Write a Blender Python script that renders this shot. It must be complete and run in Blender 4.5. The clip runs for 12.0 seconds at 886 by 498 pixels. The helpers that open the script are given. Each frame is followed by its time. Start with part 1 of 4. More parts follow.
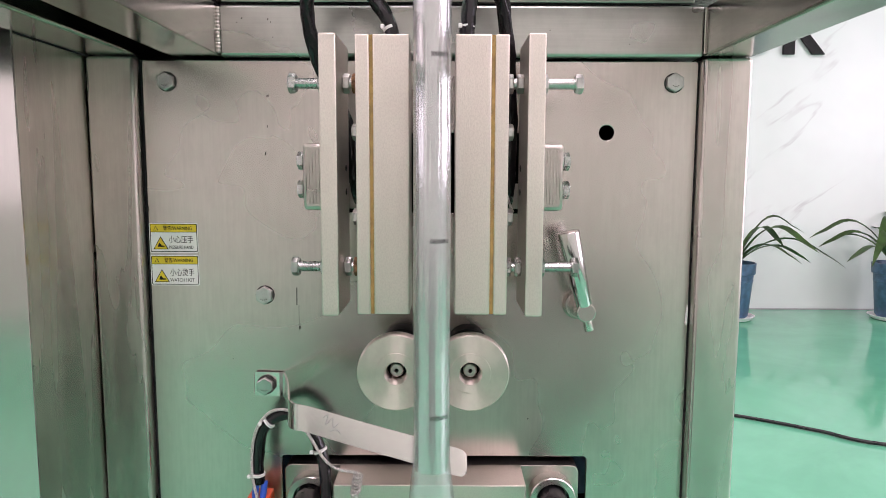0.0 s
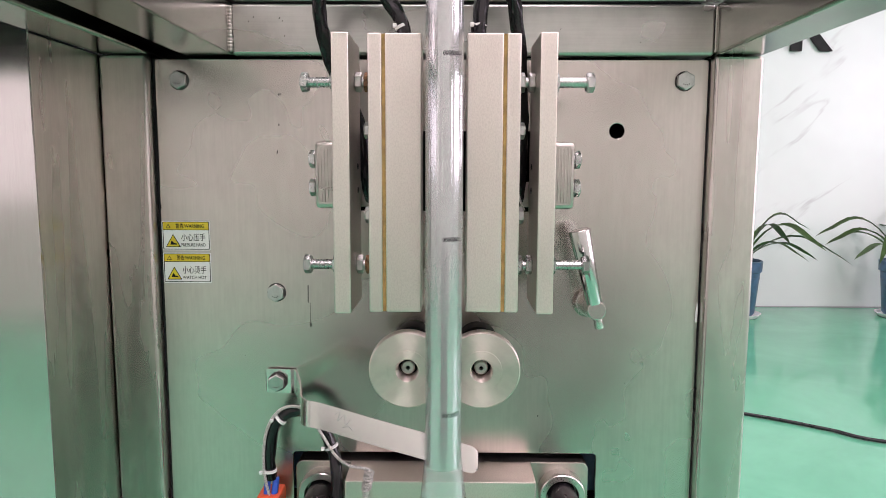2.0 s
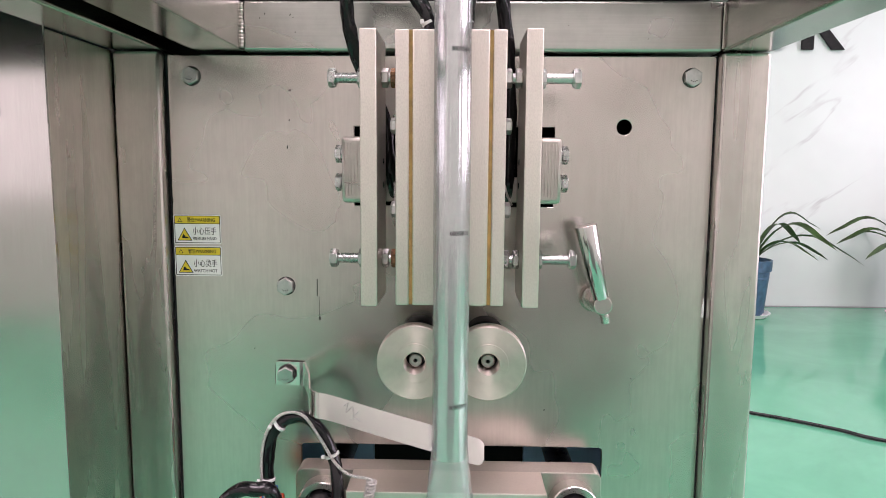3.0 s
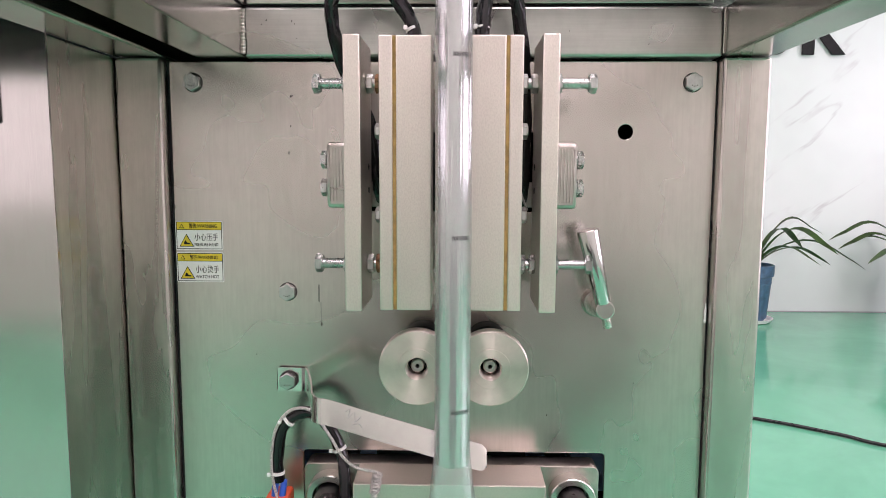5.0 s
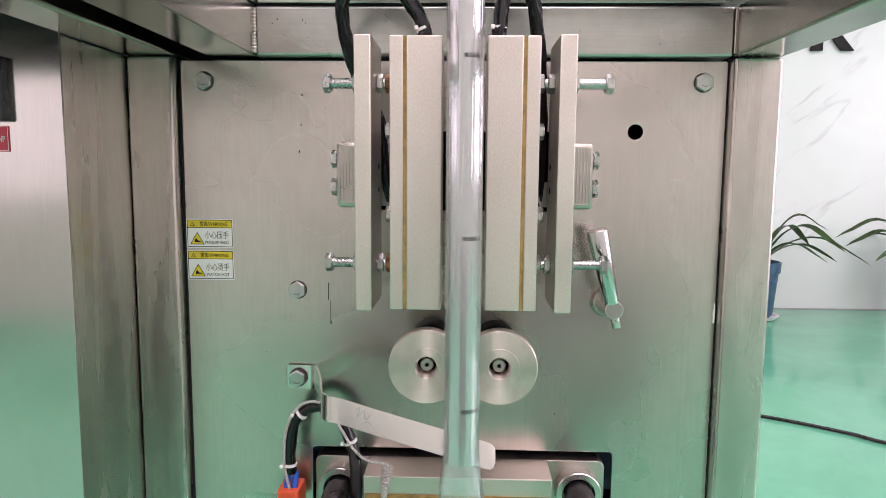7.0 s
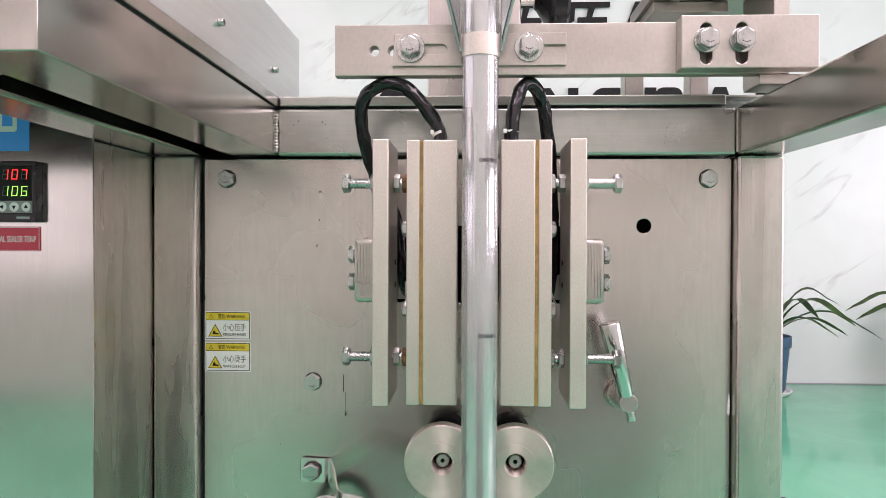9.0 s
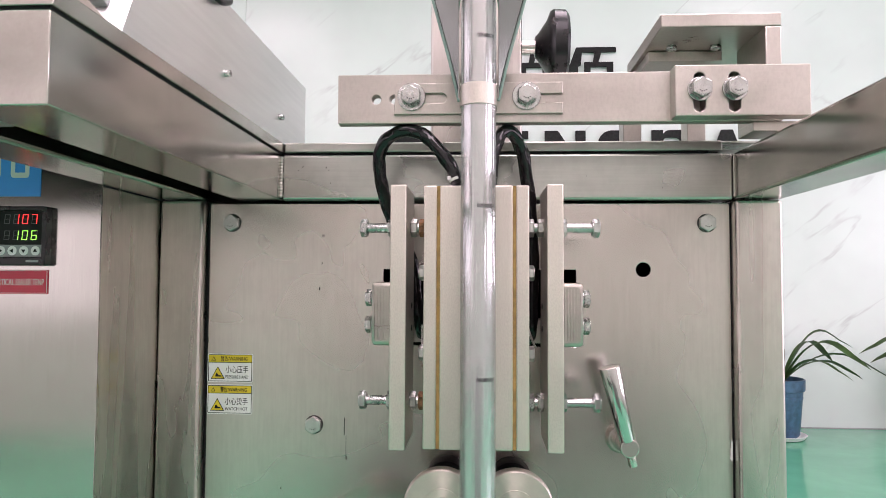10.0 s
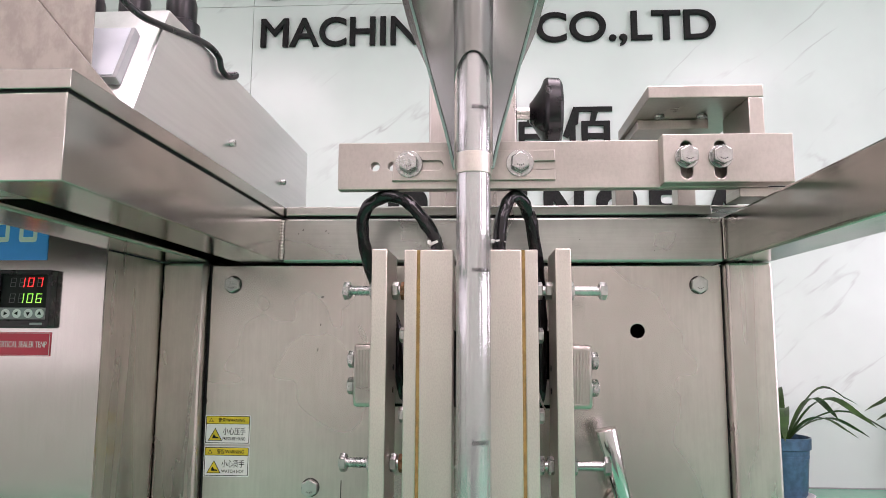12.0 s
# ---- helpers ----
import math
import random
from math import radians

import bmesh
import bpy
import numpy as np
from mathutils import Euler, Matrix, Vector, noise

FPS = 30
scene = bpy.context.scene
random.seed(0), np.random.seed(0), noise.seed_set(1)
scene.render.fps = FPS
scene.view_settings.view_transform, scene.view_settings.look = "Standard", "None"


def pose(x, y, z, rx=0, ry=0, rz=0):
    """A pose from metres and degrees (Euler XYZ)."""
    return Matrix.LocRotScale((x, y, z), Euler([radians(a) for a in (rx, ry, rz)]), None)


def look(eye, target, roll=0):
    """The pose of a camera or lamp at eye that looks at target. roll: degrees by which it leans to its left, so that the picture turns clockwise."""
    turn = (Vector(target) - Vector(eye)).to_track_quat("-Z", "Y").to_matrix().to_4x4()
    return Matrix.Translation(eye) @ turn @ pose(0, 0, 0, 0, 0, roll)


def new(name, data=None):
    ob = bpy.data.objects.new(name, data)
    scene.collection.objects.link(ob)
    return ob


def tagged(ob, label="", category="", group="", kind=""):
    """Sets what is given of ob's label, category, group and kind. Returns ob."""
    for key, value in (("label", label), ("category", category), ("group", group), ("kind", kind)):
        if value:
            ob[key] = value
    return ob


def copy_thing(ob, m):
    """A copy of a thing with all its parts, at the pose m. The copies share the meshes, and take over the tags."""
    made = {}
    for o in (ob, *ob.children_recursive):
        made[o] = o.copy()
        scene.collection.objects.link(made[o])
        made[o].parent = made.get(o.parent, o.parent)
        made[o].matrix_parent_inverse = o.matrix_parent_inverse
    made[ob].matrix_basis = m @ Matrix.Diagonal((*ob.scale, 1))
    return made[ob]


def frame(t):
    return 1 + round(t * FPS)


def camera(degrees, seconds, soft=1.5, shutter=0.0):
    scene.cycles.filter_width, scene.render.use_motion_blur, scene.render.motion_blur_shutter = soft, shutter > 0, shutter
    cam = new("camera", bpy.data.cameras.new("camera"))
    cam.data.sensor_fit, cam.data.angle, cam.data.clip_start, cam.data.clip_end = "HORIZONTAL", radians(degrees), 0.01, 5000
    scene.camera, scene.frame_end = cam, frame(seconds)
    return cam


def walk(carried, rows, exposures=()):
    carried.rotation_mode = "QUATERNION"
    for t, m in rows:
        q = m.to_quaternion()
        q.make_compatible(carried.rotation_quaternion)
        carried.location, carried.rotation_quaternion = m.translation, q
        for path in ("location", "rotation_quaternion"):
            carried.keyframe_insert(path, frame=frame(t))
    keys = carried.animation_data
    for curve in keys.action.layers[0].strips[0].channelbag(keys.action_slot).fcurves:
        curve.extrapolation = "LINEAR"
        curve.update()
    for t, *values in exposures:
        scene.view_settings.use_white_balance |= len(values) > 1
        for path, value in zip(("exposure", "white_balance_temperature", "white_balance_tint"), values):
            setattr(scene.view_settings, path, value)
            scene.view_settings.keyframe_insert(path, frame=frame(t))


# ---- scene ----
# ================= camera =================
cam = camera(65.7, 12.0, soft=0.6)
PATH = [
    (0, (0.027, -0.718, 0.998), (0.019, 1.27, 0.777), 0.2),
    (0.5, (0.028, -0.718, 0.999), (0.014, 1.269, 0.774), 0.2),
    (1, (0.024, -0.72, 0.999), (0.011, 1.267, 0.77), 0.1),
    (1.5, (0.022, -0.72, 0.999), (0.003, 1.266, 0.771), 0.2),
    (2, (0.021, -0.721, 0.999), (-0.001, 1.266, 0.77), 0.2),
    (2.5, (0.023, -0.724, 0.997), (-0.008, 1.263, 0.774), 0.2),
    (3, (0.022, -0.728, 0.996), (-0.025, 1.258, 0.762), 0.4),
    (5, (0.022, -0.728, 0.995), (-0.03, 1.259, 0.779), 0.2),
    (5.5, (0.02, -0.727, 0.996), (-0.037, 1.259, 0.766), 0.3),
    (6, (0.022, -0.725, 0.998), (-0.036, 1.261, 0.767), 0.2),
    (6.5, (0.02, -0.726, 0.997), (-0.041, 1.259, 0.763), 0.3),
    (8.3, (0.011, -0.74, 1.015), (-0.073, 1.254, 0.878), 0.4),
    (8.5, (0.01, -0.739, 1.016), (-0.076, 1.256, 0.913), 0.3),
    (9, (0.009, -0.743, 1.023), (-0.076, 1.255, 0.999), 0.2),
    (9.5, (0.018, -0.747, 1.028), (-0.091, 1.25, 1.059), 0.2),
    (10, (0.019, -0.751, 1.026), (-0.095, 1.244, 1.12), 0.3),
    (10.5, (0.018, -0.752, 1.024), (-0.094, 1.241, 1.16), 0.3),
    (11, (0.018, -0.755, 1.024), (-0.092, 1.234, 1.206), 0.3),
    (11.5, (0.02, -0.759, 1.03), (-0.092, 1.227, 1.236), 0.3),
    (12, (0.024, -0.766, 1.033), (-0.092, 1.215, 1.285), 0.3),
]
walk(cam, [(t, look(eye, target, roll)) for t, eye, target, roll in PATH], [(0.0, 0.20, 6600, 46), (6.7, 0.20, 6600, 46), (9.0, 0.20, 6600, 46), (12.0, 0.12, 6600, 46)])

# ================= light =================
world = bpy.data.worlds.new("room_air")
scene.world = world
world.use_nodes = True
world.node_tree.nodes["Background"].inputs[0].default_value = (0.95, 0.97, 1.0, 1)
world.node_tree.nodes["Background"].inputs[1].default_value = 0.06


def ceiling_lamp(x, y, sx, sy, power, z=4.15):
    d = bpy.data.lights.new("ceiling_lamp", "AREA")
    d.shape, d.size, d.size_y, d.energy, d.color = "RECTANGLE", sx, sy, power, (1.0, 0.97, 0.93)
    ob = new("ceiling_lamp", d)
    ob.matrix_world = pose(x, y, z)
    return ob


for lx in (-2.6, 0.2, 3.0):
    ceiling_lamp(lx, -2.3, 1.2, 2.2, 50 if lx < 0 else 92)
    ceiling_lamp(lx, 0.8, 1.2, 1.6, 45)
for wx, side, wy, watt in ((-4.95, -90, -1.2, 38), (6.45, 90, -0.6, 150)):
    # unseen fill lamps added at both side walls, tinted like daylight
    d = bpy.data.lights.new("side_fill", "AREA")
    d.shape, d.size, d.size_y, d.energy, d.color = "RECTANGLE", 4.6, 2.2, watt, (0.94, 0.97, 1.0)
    new("side_fill", d).matrix_world = pose(wx, wy, 2.1, 90, 0, side)


# unseen lamp before the south wall, added to brighten the cabinet front
d = bpy.data.lights.new("south_wall_fill", "AREA")
d.shape, d.size, d.size_y, d.energy, d.color = "RECTANGLE", 2.2, 1.2, 5.0, (1.0, 0.97, 0.94)
new("south_wall_fill", d).matrix_world = pose(-3.5, -3.87, 1.4, 90, 0, 0)


# ================= materials =================
def material(name):
    m = bpy.data.materials.new(name)
    m.use_nodes = True
    nt = m.node_tree
    return m, nt, nt.nodes["Principled BSDF"]


def node(nt, kind, **values):
    n = nt.nodes.new(kind)
    for key, value in values.items():
        n.inputs[key.replace("_", " ")].default_value = value
    return n


def coords(nt, scale=(1, 1, 1), which="Object"):
    c, m = nt.nodes.new("ShaderNodeTexCoord"), nt.nodes.new("ShaderNodeMapping")
    m.inputs["Scale"].default_value = scale
    nt.links.new(c.outputs[which], m.inputs["Vector"])
    return m.outputs["Vector"]


def noise_tex(nt, vec, scale, detail=4.0, rough=0.55, distort=0.0):
    n = node(nt, "ShaderNodeTexNoise", Scale=scale, Detail=detail, Roughness=rough, Distortion=distort)
    nt.links.new(vec, n.inputs["Vector"])
    return n.outputs["Fac"]


def ramp(nt, fac, stops):
    r = nt.nodes.new("ShaderNodeValToRGB")
    while len(r.color_ramp.elements) < len(stops):
        r.color_ramp.elements.new(0.5)
    for e, (p, c) in zip(r.color_ramp.elements, stops):
        e.position, e.color = p, (*c, 1) if len(c) == 3 else c
    r.color_ramp.interpolation = "EASE"
    nt.links.new(fac, r.inputs["Fac"])
    return r.outputs["Color"]


def remap(nt, fac, a, b, lo=0.3, hi=0.7):
    m = nt.nodes.new("ShaderNodeMapRange")
    m.interpolation_type = "SMOOTHSTEP"
    m.inputs["From Min"].default_value, m.inputs["From Max"].default_value = lo, hi
    m.inputs["To Min"].default_value, m.inputs["To Max"].default_value = a, b
    nt.links.new(fac, m.inputs["Value"])
    return m.outputs["Result"]


def bump(nt, bsdf, fac, strength, distance):
    b = node(nt, "ShaderNodeBump", Strength=strength, Distance=distance)
    nt.links.new(fac, b.inputs["Height"])
    nt.links.new(b.outputs["Normal"], bsdf.inputs["Normal"])


def steel(name, base, rough, grain=(1, 1, 1), grain_scale=400.0, grain_bump=0.03, smudge=0.10, spots=0.12, mottle=0.08, cloud=(1, 1, 1), pits=70.0):
    """Brushed stainless steel: grain along one axis, hand smudges and dull patches."""
    m, nt, b = material(name)
    b.inputs["Metallic"].default_value = 1.0
    big = noise_tex(nt, coords(nt, cloud), 5.0, 3.0, 0.5, 0.5)
    fine = noise_tex(nt, coords(nt, grain), grain_scale, 3.0, 0.6)
    lo = tuple(c * (1 - spots) for c in base)
    small = noise_tex(nt, coords(nt, (1, 1, 0.6)), pits, 4.0, 0.65)
    tone = nt.nodes.new("ShaderNodeMix")
    tone.data_type, tone.blend_type = "RGBA", "MULTIPLY"
    tone.inputs["Factor"].default_value = 1.0
    nt.links.new(ramp(nt, big, [(0.22, lo), (0.72, base)]), tone.inputs["A"])
    nt.links.new(ramp(nt, small, [(0.36, (1 - mottle,) * 3), (0.6, (1, 1, 1))]), tone.inputs["B"])
    nt.links.new(tone.outputs["Result"], b.inputs["Base Color"])
    if grain_bump == 0:
        brush = nt.nodes.new("ShaderNodeMix")
        brush.data_type, brush.blend_type = "RGBA", "MULTIPLY"
        brush.inputs["Factor"].default_value = 1.0
        nt.links.new(tone.outputs["Result"], brush.inputs["A"])
        nt.links.new(ramp(nt, fine, [(0.30, (0.96,) * 3), (0.70, (1.02,) * 3)]), brush.inputs["B"])
        nt.links.new(brush.outputs["Result"], b.inputs["Base Color"])
        nt.links.new(remap(nt, big, rough - smudge * 0.5, rough + smudge, 0.2, 0.8), b.inputs["Roughness"])
        return m
    add = nt.nodes.new("ShaderNodeMath")
    add.operation = "ADD"
    nt.links.new(remap(nt, big, rough - smudge * 0.5, rough + smudge, 0.2, 0.8), add.inputs[0])
    nt.links.new(remap(nt, fine, -0.006, 0.014), add.inputs[1])
    nt.links.new(add.outputs[0], b.inputs["Roughness"])
    bump(nt, b, fine, grain_bump, 0.0004)
    return m


def paint(name, base, rough=0.4, vary=0.08, scale=20.0, metal=0.0, relief=0.05):
    m, nt, b = material(name)
    n = noise_tex(nt, coords(nt), scale, 5.0)
    lo, hi = tuple(c * (1 - vary) for c in base), tuple(min(1, c * (1 + vary)) for c in base)
    nt.links.new(ramp(nt, n, [(0.3, lo), (0.7, hi)]), b.inputs["Base Color"])
    nt.links.new(remap(nt, n, rough * 0.85, min(1, rough * 1.15)), b.inputs["Roughness"])
    b.inputs["Metallic"].default_value = metal
    if max(base) < 0.03:
        b.inputs["Specular IOR Level"].default_value = 0.42
    fine = noise_tex(nt, coords(nt), scale * 12, 2.0)
    bump(nt, b, fine, relief, 0.001)
    return m


PANEL = steel("panel_steel", (0.595, 0.553, 0.510), 0.25, (1, 1, 0.06), 300, 0.0, 0.10, 0.12, 0.04)
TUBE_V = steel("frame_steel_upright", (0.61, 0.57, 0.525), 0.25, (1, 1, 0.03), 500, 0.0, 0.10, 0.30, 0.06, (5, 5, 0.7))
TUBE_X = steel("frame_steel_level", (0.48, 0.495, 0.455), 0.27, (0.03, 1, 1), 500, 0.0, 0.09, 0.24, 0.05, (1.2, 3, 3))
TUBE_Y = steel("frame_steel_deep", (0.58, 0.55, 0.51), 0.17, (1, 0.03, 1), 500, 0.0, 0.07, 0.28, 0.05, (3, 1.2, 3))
CABINET = steel("cabinet_steel", (0.52, 0.51, 0.48), 0.12, (1, 1, 0.02), 900, 0.0, 0.04, 0.08, 0.03)
MILLED = steel("milled_steel", (0.71, 0.655, 0.59), 0.40, (1, 1, 0.2), 1500, 0.4, 0.10, 0.10, 0.09, (3, 3, 1), 800)
CAST = steel("nickel_plate", (0.53, 0.50, 0.455), 0.32, (0.15, 1, 1), 500, 0.15, 0.12, 0.20, 0.06, (2, 3, 3), 300)
TURNED = steel("turned_steel", (0.62, 0.59, 0.55), 0.27, (1, 1, 1), 900, 0.05, 0.04, 0.06)
SPUN = steel("lathe_faced_steel", (0.70, 0.62, 0.56), 0.46, (1, 1, 1), 900, 0.02, 0.04, 0.06)
turning = SPUN.node_tree.nodes.new("ShaderNodeTangent")
turning.direction_type, turning.axis = "RADIAL", "Y"
SPUN.node_tree.links.new(turning.outputs[0], SPUN.node_tree.nodes["Principled BSDF"].inputs["Tangent"])
SPUN.node_tree.nodes["Principled BSDF"].inputs["Anisotropic"].default_value = 0.75
SPUN.node_tree.nodes["Principled BSDF"].inputs["Anisotropic Rotation"].default_value = 0.25
BRIGHT = steel("bright_sheet", (0.76, 0.745, 0.71), 0.15, (0.1, 1, 1), 400, 0.01, 0.10, 0.14, 0.05, (3, 3, 3))
CHROME = steel("polished_tube", (0.60, 0.59, 0.575), 0.13, (1, 1, 0.05), 300, 0.02, 0.05, 0.05)
SHOULDER = steel("forming_shoulder", (0.26, 0.275, 0.255), 0.22, (1, 1, 0.1), 200, 0.0, 0.06, 0.1, 0.02)
GUARD = steel("guard_sheet", (0.50, 0.46, 0.41), 0.36, (1, 1, 1), 200, 0.05, 0.08, 0.2, 0.2)
ZINC = steel("zinc_bolt", (0.56, 0.57, 0.55), 0.24, (1, 1, 1), 500, 0.03, 0.10, 0.2, 0.25)
RUST = paint("rusty_nut", (0.30, 0.16, 0.08), 0.7, 0.5, 300, 0.3, 0.4)
WHITEBOX = steel("satin_enclosure", (0.80, 0.80, 0.785), 0.34, (1, 0.05, 1), 160, 0.0, 0.05, 0.05, 0.0)
BLACK = paint("black_sleeve", (0.005, 0.005, 0.006), 0.19, 0.3, 60, 0, 0.06)
RUBBER = paint("black_plastic", (0.009, 0.009, 0.010), 0.30, 0.2, 60, 0, 0.1)
# dried drips and specks, and the painted contact shade round bolt heads
STAIN_SHADE = paint("drip_and_shade", (0.06, 0.055, 0.05), 0.6, 0.3, 400)
SEAL = paint("black_seal_rubber", (0.004, 0.004, 0.004), 0.5, 0.2, 60)
SEAL.node_tree.nodes["Principled BSDF"].inputs["Specular IOR Level"].default_value = 0.08
# near-black for seal strips and for shade in gaps, holes and openings
DARK = paint("seal_and_shade_black", (0.010, 0.010, 0.012), 0.8, 0.3, 8)
GOLD = paint("amber_insulation", (0.30, 0.18, 0.05), 0.5, 0.25, 120, 0, 0.2)
NYLON = paint("nylon_tie", (0.78, 0.79, 0.76), 0.45, 0.05, 60)
ORANGE = paint("orange_terminal", (0.75, 0.10, 0.03), 0.4, 0.1, 60)
BLUE = paint("blue_ferrule", (0.02, 0.10, 0.50), 0.4, 0.1, 60)
BLUELABEL = paint("blue_label", (0.02, 0.36, 0.95), 0.4, 0.04, 30)
REDLABEL = paint("red_label", (0.70, 0.03, 0.06), 0.35, 0.06, 30)
WHITE = paint("white_print", (0.86, 0.86, 0.84), 0.45, 0.03, 50)
YELLOW = paint("yellow_print", (0.78, 0.58, 0.02), 0.4, 0.05, 60)
INK = paint("black_print", (0.004, 0.004, 0.004), 0.7, 0.1, 60)
GREYPAD = paint("grey_keypad", (0.33, 0.34, 0.34), 0.45, 0.06, 80)
BRAID = paint("braided_wire", (0.55, 0.53, 0.50), 0.4, 0.5, 900, 0.5, 0.6)
GREENCORD = paint("green_edge_cord", (0.14, 0.24, 0.20), 0.35, 0.1, 60)
BLUESHEET = paint("blue_grey_sheet", (0.30, 0.47, 0.68), 0.5, 0.1, 20)
POTBLUE = paint("blue_glazed_pot", (0.05, 0.12, 0.20), 0.4, 0.25, 25, 0, 0.2)
SOIL = paint("potting_soil", (0.05, 0.035, 0.025), 0.95, 0.5, 90, 0, 0.8)
LEAF = paint("strap_leaf", (0.06, 0.135, 0.035), 0.38, 0.35, 12, 0, 0.15)
PLASTER = paint("room_plaster", (0.63, 0.59, 0.555), 0.8, 0.04, 3)
BLOCKER_GREY = paint("reflection_blocker_grey", (0.30, 0.28, 0.27), 0.8, 0.05, 4)
CEILING = paint("ceiling_paint", (0.65, 0.64, 0.62), 0.85, 0.03, 3)


SCREEN = paint("screen_face", (0.62, 0.66, 0.70), 0.15, 0.03, 30)


def glow(name, base, strength):
    m, nt, b = material(name)
    b.inputs["Base Color"].default_value = (*base, 1)
    b.inputs["Emission Color"].default_value = (*base, 1)
    b.inputs["Emission Strength"].default_value = strength
    return m


UNLIT = paint("unlit_segments", (0.10, 0.10, 0.10), 0.5, 0.05, 50)
RED_LED = glow("red_segments", (1.0, 0.04, 0.03), 2.2)
GREEN_LED = glow("green_segments", (0.30, 1.0, 0.10), 1.3)


def epoxy_floor():
    m, nt, b = material("green_epoxy_floor")
    n = noise_tex(nt, coords(nt), 1.3, 5.0, 0.6, 1.0)
    nt.links.new(ramp(nt, n, [(0.3, (0.075, 0.37, 0.225)), (0.7, (0.105, 0.45, 0.28))]), b.inputs["Base Color"])
    nt.links.new(remap(nt, n, 0.09, 0.18), b.inputs["Roughness"])
    wav = noise_tex(nt, coords(nt), 7.0, 2.0)
    bump(nt, b, wav, 0.08, 0.01)
    return m


def marble():
    m, nt, b = material("white_marble_slab")
    turned = coords(nt)
    turned.node.inputs["Rotation"].default_value = (0, radians(38), 0)
    along = nt.nodes.new("ShaderNodeMapping")
    along.inputs["Scale"].default_value = (0.24, 1.0, 1.25)
    nt.links.new(turned, along.inputs["Vector"])
    warp = noise_tex(nt, along.outputs["Vector"], 0.95, 6.0, 0.50, 0.12)
    rid = nt.nodes.new("ShaderNodeMath")
    rid.operation = "SUBTRACT"
    rid.inputs[1].default_value = 0.5
    nt.links.new(warp, rid.inputs[0])
    ab = nt.nodes.new("ShaderNodeMath")
    ab.operation = "ABSOLUTE"
    nt.links.new(rid.outputs[0], ab.inputs[0])
    line = ramp(nt, ab.outputs[0], [(0.0, (0.7, 0.7, 0.7)), (0.002, (0.4, 0.4, 0.4)), (0.007, (0, 0, 0))])
    gate = ramp(nt, noise_tex(nt, coords(nt), 1.7, 3.0), [(0.44, (0, 0, 0)), (0.66, (1, 1, 1))])
    mul = nt.nodes.new("ShaderNodeMix")
    mul.data_type, mul.blend_type = "RGBA", "MULTIPLY"
    mul.inputs["Factor"].default_value = 1.0
    nt.links.new(line, mul.inputs["A"])
    nt.links.new(gate, mul.inputs["B"])
    mix = nt.nodes.new("ShaderNodeMix")
    mix.data_type = "RGBA"
    nt.links.new(mul.outputs["Result"], mix.inputs["Factor"])
    cloud = ramp(nt, noise_tex(nt, coords(nt), 0.8, 4.0), [(0.3, (0.66, 0.72, 0.69)), (0.7, (0.75, 0.81, 0.78))])
    nt.links.new(cloud, mix.inputs["A"])
    mix.inputs["B"].default_value = (0.50, 0.51, 0.50, 1)
    nt.links.new(mix.outputs["Result"], b.inputs["Base Color"])
    b.inputs["Roughness"].default_value = 0.22
    return m


def clear_film():
    """Thin clear plastic film: see-through with a glossy skin."""
    m = bpy.data.materials.new("clear_film")
    m.use_nodes = True
    nt = m.node_tree
    nt.nodes.clear()
    out = nt.nodes.new("ShaderNodeOutputMaterial")
    tr = nt.nodes.new("ShaderNodeBsdfTransparent")
    tr.inputs["Color"].default_value = (0.93, 0.95, 0.95, 1)
    gl = nt.nodes.new("ShaderNodeBsdfGlossy")
    gl.inputs["Roughness"].default_value = 0.10
    haze = nt.nodes.new("ShaderNodeBsdfDiffuse")
    haze.inputs["Color"].default_value = (0.9, 0.92, 0.93, 1)
    milky = nt.nodes.new("ShaderNodeMixShader")
    milky.inputs["Fac"].default_value = 0.13
    mix = nt.nodes.new("ShaderNodeMixShader")
    fr = nt.nodes.new("ShaderNodeLayerWeight")
    fr.inputs["Blend"].default_value = 0.35
    crease = noise_tex(nt, coords(nt, (1, 1, 0.03)), 380, 3.0)
    bp = node(nt, "ShaderNodeBump", Strength=0.5, Distance=0.002)
    nt.links.new(crease, bp.inputs["Height"])
    nt.links.new(bp.outputs["Normal"], gl.inputs["Normal"])
    nt.links.new(remap(nt, fr.outputs["Facing"], 0.20, 0.75, 0.0, 1.0), mix.inputs["Fac"])
    nt.links.new(tr.outputs[0], milky.inputs[1])
    nt.links.new(haze.outputs[0], milky.inputs[2])
    nt.links.new(milky.outputs[0], mix.inputs[1])
    nt.links.new(gl.outputs[0], mix.inputs[2])
    nt.links.new(mix.outputs[0], out.inputs["Surface"])
    return m


FLOOR, MARBLE, FILM = epoxy_floor(), marble(), clear_film()


# ================= mesh helpers =================
def add(bm, other):
    """Append the bmesh other to bm."""
    me = bpy.data.meshes.new("join")
    other.to_mesh(me)
    other.free()
    bm.from_mesh(me)
    bpy.data.meshes.remove(me)
    return bm


def box(x0, x1, y0, y1, z0, z1, bev=0.0, seg=2, bm=None):
    b = bmesh.new()
    bmesh.ops.create_cube(b, size=1.0)
    bmesh.ops.scale(b, vec=(x1 - x0, y1 - y0, z1 - z0), verts=b.verts)
    bmesh.ops.translate(b, vec=((x0 + x1) / 2, (y0 + y1) / 2, (z0 + z1) / 2), verts=b.verts)
    if bev:
        bmesh.ops.bevel(b, geom=b.edges[:], offset=bev, segments=seg, affect="EDGES", profile=0.5)
    return add(bm, b) if bm else b


